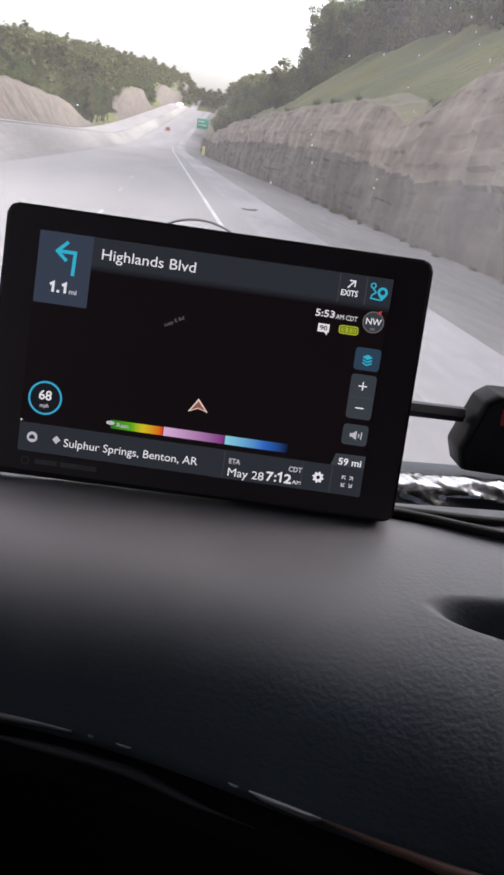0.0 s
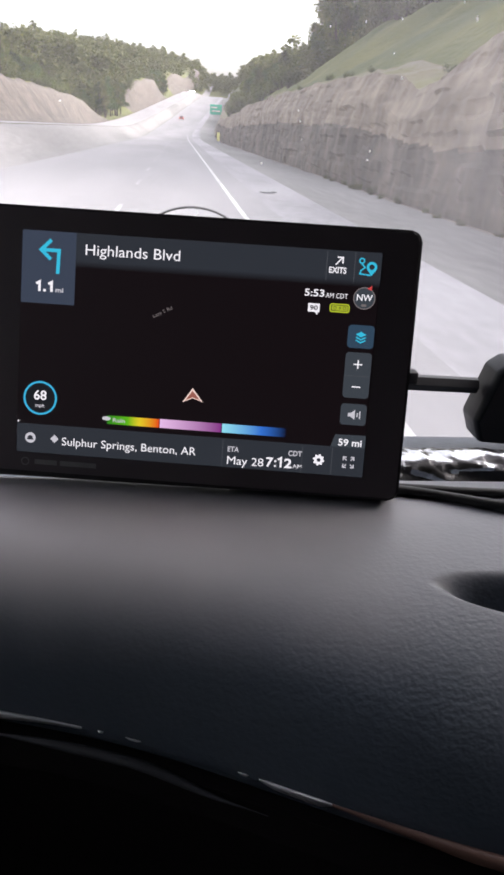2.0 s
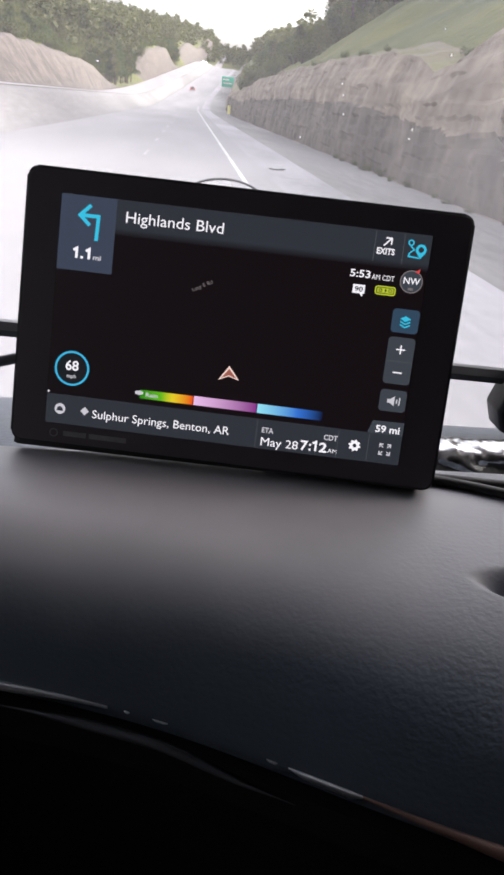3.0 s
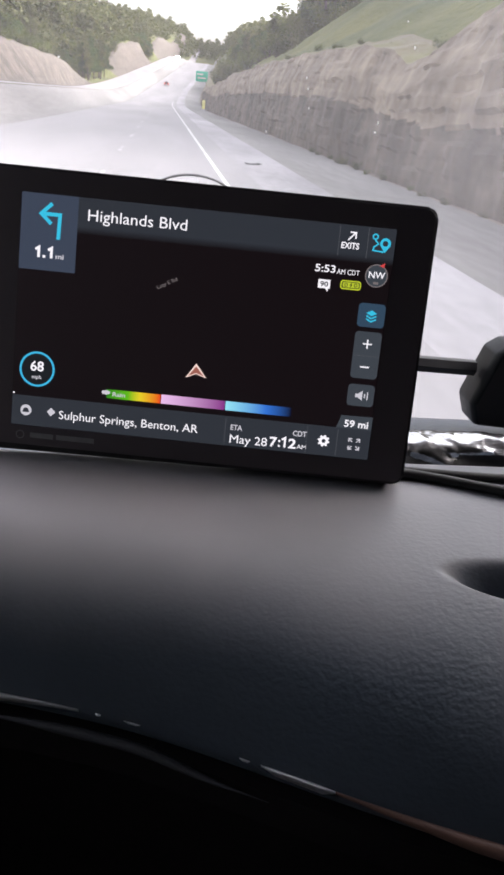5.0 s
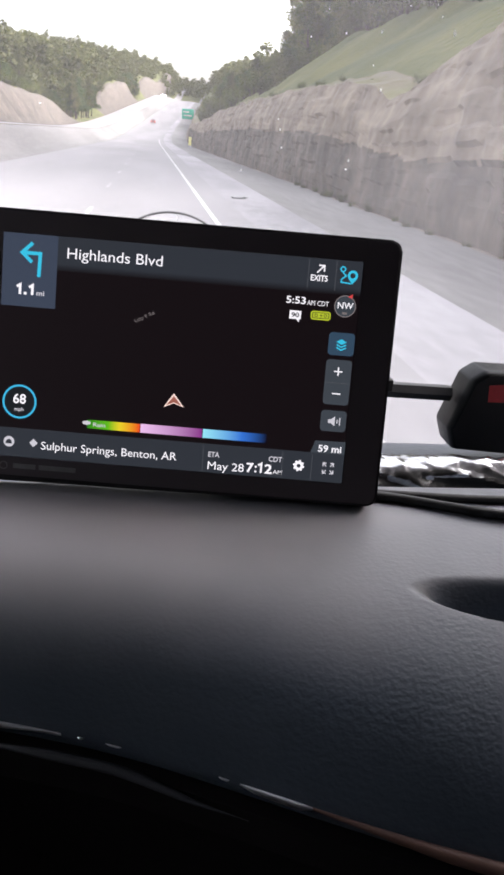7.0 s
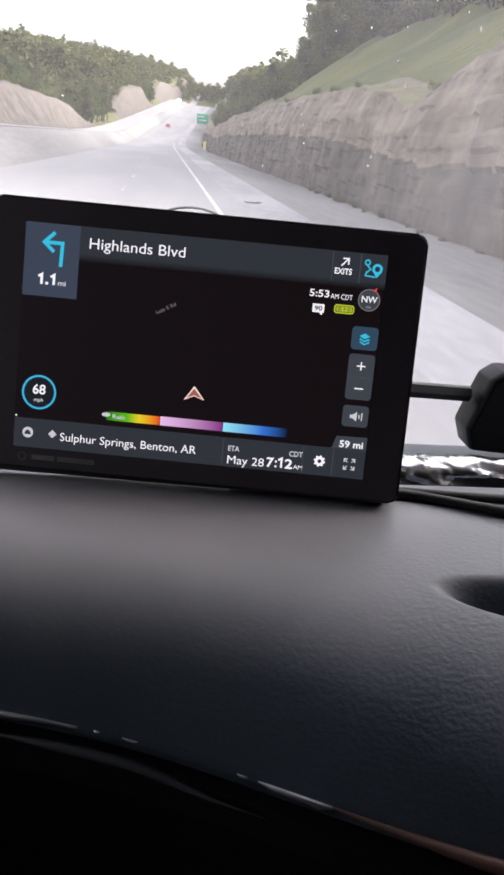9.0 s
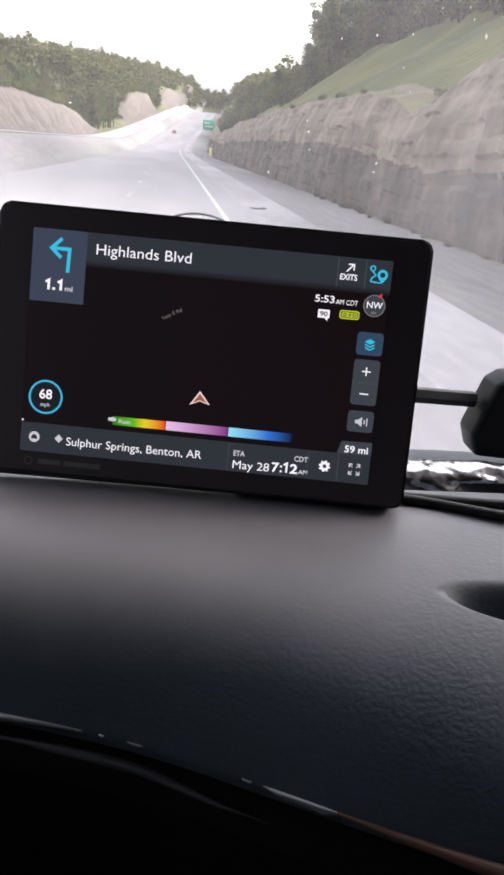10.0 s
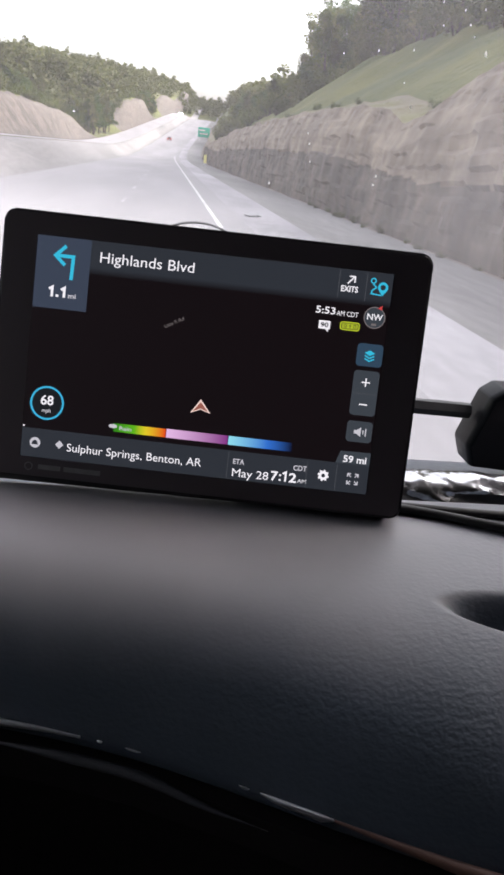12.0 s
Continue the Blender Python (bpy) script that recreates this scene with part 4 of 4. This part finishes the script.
    flat("sound_mark", [(204.8, -96.6), (206.4, -96.6), (209.0, -94.6), (209.0, -100.6), (206.4, -98.8), (204.8, -98.8)], soft_white, scr, 2)
    line("sound_mark", [(210.4, -96.4), (210.4, -98.9)], 0.7, soft_white, scr)
    line("sound_mark", [(212.0, -95.3), (212.0, -100.0)], 0.7, soft_white, scr)
    # bottom bar
    flat("bottom_bar", rect(0.4, 217, -136, -118.0), panel, scr, 1, "dark grey bottom bar")
    flat("distance_tab", [(195.8, -118.0), (198.2, -110.4), (217, -110.0), (217, -118.0)], button, scr, 1)
    word("remaining", "59 mi", 200.4, -117.0, 4.3, white, scr, 14.4, 0.12)
    for x in (129.6, 178.9, 197.3):
        line("divider", [(x, -119.0), (x, -135.6)], 0.3, divider, scr)
    flat("driver_mark", circle(9.0, -126.8, 3.3, 24), soft_white, scr, 2)
    flat("driver_mark", [(6.9, -128.0), (7.6, -125.9), (9.0, -125.1), (10.4, -125.9), (11.1, -128.0)], panel, scr, 3)
    flat("place_mark", [(21.6, -126.6), (24.2, -124.0), (26.8, -126.6), (24.2, -129.2)], soft_white, scr, 2)
    word("destination", "Sulphur Springs, Benton, AR", 29.0, -130.2, 5.2, white, scr, 84.2, 0.0)
    word("eta", "ETA", 132.8, -126.0, 3.3, soft_white, scr, 7.0, 0.1)
    word("arrival_day", "May 28", 132.9, -133.9, 5.3, white, scr, 22.6, 0.0)
    word("arrival_time", "7", 157.0, -133.5, 5.9, white, scr, 4.5, 0.2)
    for y in (-133.5, -130.5):
        flat("arrival_colon", rect(162.2, 163.4, y, y + 1.2), white, scr, 2)
    line("arrival_figure", [(164.2, -128.9), (166.2, -127.7), (166.2, -133.5)], 1.2, white, scr)
    word("arrival_time", "2", 168.3, -133.5, 5.9, white, scr, 4.7, 0.2)
    word("arrival_half", "AM", 173.6, -133.4, 2.6, white, scr, 5.6, 0.0)
    word("arrival_zone", "CDT", 170.4, -125.8, 3.3, soft_white, scr, 8.4, 0.1)
    cx, cy = P(189.3, -127.0)
    teeth = [(cx + (0.0036 if (i // 2) % 2 else 0.0028) * math.cos(2 * math.pi * (i + 0.5) / 32), cy + (0.0036 if (i // 2) % 2 else 0.0028) * math.sin(2 * math.pi * (i + 0.5) / 32)) for i in range(32)]
    part("gear_mark", prism(teeth, z, z + 0.0001), white, scr, smooth=False)
    flat("gear_hole", circle(189.3, -127.0, 1.2, 16), panel, scr, 3)
    for sx in (-1, 1):
        for sy in (-1, 1):
            line("expand_mark", [(207.6 + sx * 1.2, -127.2 + sy * 3.2), (207.6 + sx * 3.2, -127.2 + sy * 3.2), (207.6 + sx * 3.2, -127.2 + sy * 1.2)], 0.7, soft_white, scr)
            line("expand_mark", [(207.6 + sx * 3.0, -127.2 + sy * 3.0), (207.6 + sx * 1.2, -127.2 + sy * 1.2)], 0.6, soft_white, scr, 3)
    flat("scale_dot", circle(1.2, -116.8, 0.55, 12), white, scr, 2)
    # speed dial
    flat("speed_dial", circle(14.4, -101.6, 9.6), dark, scr, 1)
    cx, cy = P(14.4, -101.6)
    part("speed_ring", ring(cx, cy, 0.0105, 0.0012, z, z + 0.0001, 48), ringc, scr, "light blue speed ring")
    word("speed", "68", 14.4, -102.6, 6.0, white, scr, None, 0.14, 3, align="CENTER")
    word("speed_unit", "mph", 14.4, -107.3, 2.4, soft_white, scr, None, 0.05, 3, align="CENTER")
    # weather scale
    a, b = P(57, 0)[0], P(89, 0)[0]
    rain = glow("ui_rain", (0.02, 0.22, 0.01), 1, (0.75, 0.6, 0.02), (0.75, 0.07, 0.01), a, b)
    for node in rain.node_tree.nodes:
        if node.type == "VALTORGB":
            node.color_ramp.elements.new(0.4).color = (0.1, 0.45, 0.01, 1)
    flat("rain_scale", rect(56.8, 89.3, -114.6, -109.3), rain, scr, 1)
    word("rain_word", "Rain", 60.4, -113.2, 2.6, soft_white, scr, 7.6, 0.05)
    for x, r in ((55.0, 1.1), (56.6, 1.4), (58.0, 1.0)):
        flat("cloud_mark", circle(x, -111.2, r, 14), soft_white, scr, 3)
    a, b = P(90, 0)[0], P(128, 0)[0]
    flat("mixed_scale", rect(89.7, 128.0, -114.6, -109.1), glow("ui_mixed", (0.78, 0.5, 0.78), 1, (0.22, 0.03, 0.22), None, a, b), scr, 1)
    a, b = P(128, 0)[0], P(168, 0)[0]
    flat("snow_scale", rect(128.4, 168.0, -114.6, -109.1), glow("ui_snow", (0.28, 0.75, 0.85), 1, (0.03, 0.16, 0.6), (0.005, 0.006, 0.02), a, b), scr, 1)
    flat("position_mark", [(108.9, -88.6), (103.0, -97.6), (109.2, -94.8), (115.6, -96.8)], cream, scr, 2, "pale orange position arrow")
    flat("position_mark", [(109.0, -90.2), (104.6, -96.4), (109.2, -94.2), (114.0, -95.9)], glow("ui_rust", (0.32, 0.11, 0.08)), scr, 3)
    word("map_label", "Lazy E Rd", 82.6, -47.6, 2.3, dim, scr, 12.6, 0.0, 1, 28)
    for x0, x1 in ((12.0, 26.0), (28.0, 51.0)):
        flat("maker_bar", rect(x0, x1, -143.4, -140.4), print_grey, tab, 0)
    cx, cy = P(6.0, -142)
    part("maker_mark", ring(cx, cy, 0.0026, 0.0006, 0.0003, 0.0004, 20), print_grey, tab)
    return tab


build_tablet()


# ==== mount, box, foil roll, cables ====
def build_mount():
    m = thing("suction_mount", pose(0.026, 0.70, 2.277), "clear windshield suction cup with a black holding arm", "phone mount")
    tilt = math.atan2(0.30, 1.0)
    rot = Matrix.Rotation(tilt, 4, "X") @ Matrix.Rotation(radians(90), 4, "X")
    bm = ring(0, 0, 0.058, 0.0014, -0.0008, 0.0012, 64)
    o = part("rim", bm, RUBBER, m, "thin dark cup rim")
    o.matrix_local = rot
    bm = bmesh.new()
    rows = []
    for r, h in ((0.057, 0.0), (0.045, 0.004), (0.03, 0.012), (0.02, 0.02)):
        rows.append([bm.verts.new((r * math.cos(2 * math.pi * k / 40), r * math.sin(2 * math.pi * k / 40), h)) for k in range(40)])
    for a, b in zip(rows, rows[1:]):
        for k in range(40):
            bm.faces.new((a[k], a[(k + 1) % 40], b[(k + 1) % 40], b[k]))
    bm.faces.new(rows[-1])
    o = part("cup", bm, CUP, m, "clear rubber suction cup")
    o.matrix_local = rot
    o.visible_shadow = False
    part("hub", tube([(0, -0.012, 0), (0, -0.05, -0.008)], [0.024, 0.02], 20), BLACK, m)
    part("arm", tube(spline([(0, -0.045, -0.005), (0.003, -0.12, -0.01), (0.012, -0.20, 0.0), (0.016, -0.228, 0.002)]), 0.008, 12), BLACK, m)


def build_box():
    b = thing("black_device", pose(0.36, 0.66, 2.1655), "black plastic device with a small red sticker", "device")
    out = [(-0.0555, -0.018), (-0.047, -0.041), (0.06, -0.049), (0.066, 0.04), (-0.027, 0.042), (-0.040, 0.033)]
    bm = bmesh.new()
    cx, cz = 0.0, 0.0
    layers = []
    for y, k in ((0.026, 0.86), (0.018, 1.0), (-0.013, 1.0), (-0.0195, 0.95)):
        layers.append([bm.verts.new((cx + (x - cx) * (k if x < 0 else 1 - (1 - k) * 0.6), y, cz + (z - cz) * k)) for x, z in out])
    for a, c in zip(layers, layers[1:]):
        for i in range(6):
            bm.faces.new((a[i], a[(i + 1) % 6], c[(i + 1) % 6], c[i]))
    bm.faces.new(layers[0])
    bm.faces.new(layers[-1][::-1])
    bmesh.ops.recalc_face_normals(bm, faces=bm.faces)
    bmesh.ops.bevel(bm, geom=list(bm.edges), offset=0.0025, segments=3, profile=0.5, affect="EDGES")
    bm.normal_update()
    for f in bm.faces:
        f.material_index = 1 if f.normal.y < -0.97 else 0
    part("case", bm, [CASE_GREY, BLACK], b)
    part("sticker", prism([(-0.021, 0.007), (-0.023, 0.024), (0.0, 0.026), (0.0, 0.007)], 0, 0.0004), RED, b, "small red sticker").matrix_local = pose(0, -0.0199, 0.005, 90, 0, 0)
    part("rod", tube([(-0.80, 0.0, 0.032), (-0.30, 0.0, 0.019), (-0.15, 0.001, 0.0155), (-0.052, 0.002, 0.0125)], 0.0079, 6), ROD, b, "long dark grey six-sided holding rod")
    part("strut", tube([(-0.64, 0.0, -0.04), (-0.46, 0.0, 0.012)], 0.005, 10), GREY_PLASTIC, b)
    part("rod_clamp", put_box(bmesh.new(), -0.126, -0.115, -0.008, 0.008, 0.015, 0.0272, 0.002), BLACK, b)
    part("rod_foot", tube([(-0.29, 0.0, 0.018), (-0.29, 0.0, -0.05)], [0.009, 0.014], 14), BLACK, b)


def build_foil():
    r3 = random.Random(4)
    f = thing("wrapped_roll", pose(0.30, 0.520, 2.1275), "black roll in crumpled shiny silver wrapping on the dash", "wrapped roll")
    bm = bmesh.new()
    n, s = 230, 56
    rows = []
    for i in range(n):
        row = []
        for k in range(s):
            x = -0.16 + 0.32 * (i + r3.uniform(-0.12, 0.12)) / (n - 1)
            a = 2 * math.pi * (k + r3.uniform(-0.1, 0.1)) / s
            c, q = math.cos(a), math.sin(a)
            fold = 1 - 2 * abs(noise.noise(Vector((x * 34 + 2 * q, c * 1.3, q * 1.3 + 4))))
            r = 0.019 + 0.0018 * noise.noise(Vector((x * 24, c * 1.2, q * 1.2 + 9))) + 0.0026 * fold + 0.0012 * abs(noise.noise(Vector((x * 130, c * 4, q * 4))))
            row.append(bm.verts.new((x, r * c * 1.15, 0.0212 + r * q)))
        rows.append(row)
    for a, b in zip(rows, rows[1:]):
        for k in range(s):
            x = a[0].co.x
            edge = -1.0 + 1.6 * smooth_step(-0.088, -0.062, x) + 0.14 * noise.noise(Vector((x * 30, 1, 1)))
            bm.faces.new((a[k], a[(k + 1) % s], b[(k + 1) % s], b[k])).material_index = 1 if math.sin(2 * math.pi * (k + 0.5) / s) < edge else 0
    bm.faces.new(rows[0][::-1])
    bm.faces.new(rows[-1])
    part("wrapping", bm, [FOIL, BLACK], f, "crumpled silver film")
    part("core", tube([(-0.165, 0, 0.0212), (0.165, 0, 0.0212)], 0.015, 20), BLACK, f)


def build_cable(pts, r, label):
    m = Vector(pts[0])
    c = thing("cable", pose(*m), label, "cable", "cables on the dash")
    part("lead", tube([Vector(p) - m for p in spline(pts, 10)], r, 10), RUBBER, c)


def on_dash(x, y, lift):
    ws = [-1 + i / 60 for i in range(121)]
    w = min(ws, key=lambda q: abs(dash_point(x, q).y - y))
    return (x, y, dash_point(x, w).z + lift)


build_mount()
build_box()
build_foil()
build_cable([on_dash(x, y, 0.0028) for x, y in ((0.05, 0.432), (0.12, 0.422), (0.167, 0.4145), (0.23, 0.408), (0.30, 0.410), (0.40, 0.43), (0.5, 0.45))], 0.0029, "thin black cable lying along the dashboard")
build_cable([on_dash(x, y, 0.0032) for x, y in ((0.05, 0.426), (0.12, 0.416), (0.165, 0.4085), (0.222, 0.388), (0.27, 0.380), (0.36, 0.388), (0.5, 0.40))], 0.0033, "thicker black cable lying along the dashboard")


# ==== dried specks on the windshield ====
def build_speck(x, z, w, h, seed):
    r4 = random.Random(seed)
    k = 0.648 / (0.9 + 0.3 * (z - 2.4))
    zz = 2.4 + (z - 2.4) * k
    p = thing("dried_speck", pose(x * k, glass_y(zz) - 0.0015, zz, -16.7 + 90), "small dried white speck on the windshield", "speck", "windshield specks")
    bm = bmesh.new()
    pts = [((w + 0.3 * w * r4.uniform(-1, 1)) * math.cos(q), (h + 0.3 * h * r4.uniform(-1, 1)) * math.sin(q)) for q in (2 * math.pi * i / 9 for i in range(9))]
    prism(pts, -0.0003, 0.0003, bm=bm)
    part("splash", bm, SPLAT, p, smooth=False)


SPECKS = ((0.343, 2.525, 9, 22), (0.154, 2.41, 7, 10), (0.151, 2.421, 5, 8), (0.157, 2.391, 6, 8), (0.238, 2.383, 8, 15), (0.236, 2.373, 11, 8), (0.266, 2.461, 7, 11), (0.112, 2.363, 8, 9), (-0.113, 2.416, 8, 5),
          (0.284, 2.57, 5, 8), (0.31, 2.565, 6, 9), (0.333, 2.568, 5, 10), (0.288, 2.547, 4, 7), (0.319, 2.551, 5, 9), (0.326, 2.54, 4, 8), (0.219, 2.514, 5, 9), (0.259, 2.519, 4, 7), (0.18, 2.507, 4, 6), (0.254, 2.485, 4, 6))
for i, (x, z, w, h) in enumerate(SPECKS):
    build_speck(x, z, w * 1e-4, h * 1e-4, 40 + i)


# ==== road furniture and vehicles ====
def build_sign(d, y, w, h, up, mat, label, bars):
    s = thing("road_sign", pose(d + road_x(y), y, land_z(d, y)), label, "road sign")
    part("board", block(-w / 2, w / 2, -0.02, 0.02, up, up + h, 0.008), mat, s)
    for x in (-w * 0.3, w * 0.3):
        part("post", tube([(x, 0.06, -0.3), (x, 0.06, up + h)], 0.05, 8), STEEL, s)
    for x0, x1, z in bars:
        part("letter_bar", block(x0 * w, x1 * w, -0.026, -0.021, up + z * h - 0.06 * h, up + z * h + 0.06 * h), PAINT, s)


build_sign(8.8, 330, 4.8, 3.8, 2.2, SIGN_GREEN, "green highway guide sign on two steel posts", ((-0.4, 0.1, 0.7), (-0.35, 0.35, 0.35)))
build_sign(7.3, 150, 0.55, 1.5, 0.8, SIGN_YELLOW, "small yellow marker sign at the shoulder", ())


def build_car(d, y, turn, label, head):
    c = thing("car", pose(d + road_x(y), y, road_z(y) + median_rise(d), 0, 0, turn), label, "car")
    paint = surface("car_paint_" + ("a" if head else "b"), (0.12, 0.12, 0.13), rough=0.3, fine=4, bump=0)
    prof = [(-2.2, 0.35), (2.2, 0.35), (2.25, 0.75), (1.3, 0.95), (0.6, 1.42), (-1.1, 1.45), (-1.9, 1.0), (-2.25, 0.95)]
    bm = prism(prof, -0.88, 0.88, 0.08, 2)
    for v in bm.verts:
        v.co = Vector((v.co.z, v.co.x, v.co.y))
    part("body", bm, paint, c)
    part("rear_window", block(-0.62, 0.62, -1.86, -1.7, 1.05, 1.36, 0.03), BEZEL, c)
    lit = glow("lamp_white", (1.0, 0.95, 0.85), 1500.0) if head else glow("lamp_red", (1.0, 0.08, 0.04), 2.5)
    for x in (-0.68, 0.68):
        yy = 2.24 if head else -2.24
        part("headlight" if head else "tail_light", block(x - (0.34 if head else 0.2), x + (0.34 if head else 0.2), yy - 0.06, yy + 0.06, 0.5, 0.92, 0.02), lit, c)
        for w in (-1.35, 1.35):
            wh = part("wheel", tube([(x * 1.12 - 0.1, w, 0.33), (x * 1.12 + 0.1, w, 0.33)], 0.33, 20), RUBBER, c)
            part("rim", tube([(x * 1.12 - 0.105, w, 0.33), (x * 1.12 + 0.105, w, 0.33)], 0.2, 14), STEEL, wh)


build_car(-4.4, 320, 0, "dark car with lit red tail lights ahead on the highway", False)
build_car(-14.5, 520, 180, "oncoming car with bright headlights on the highway", True)
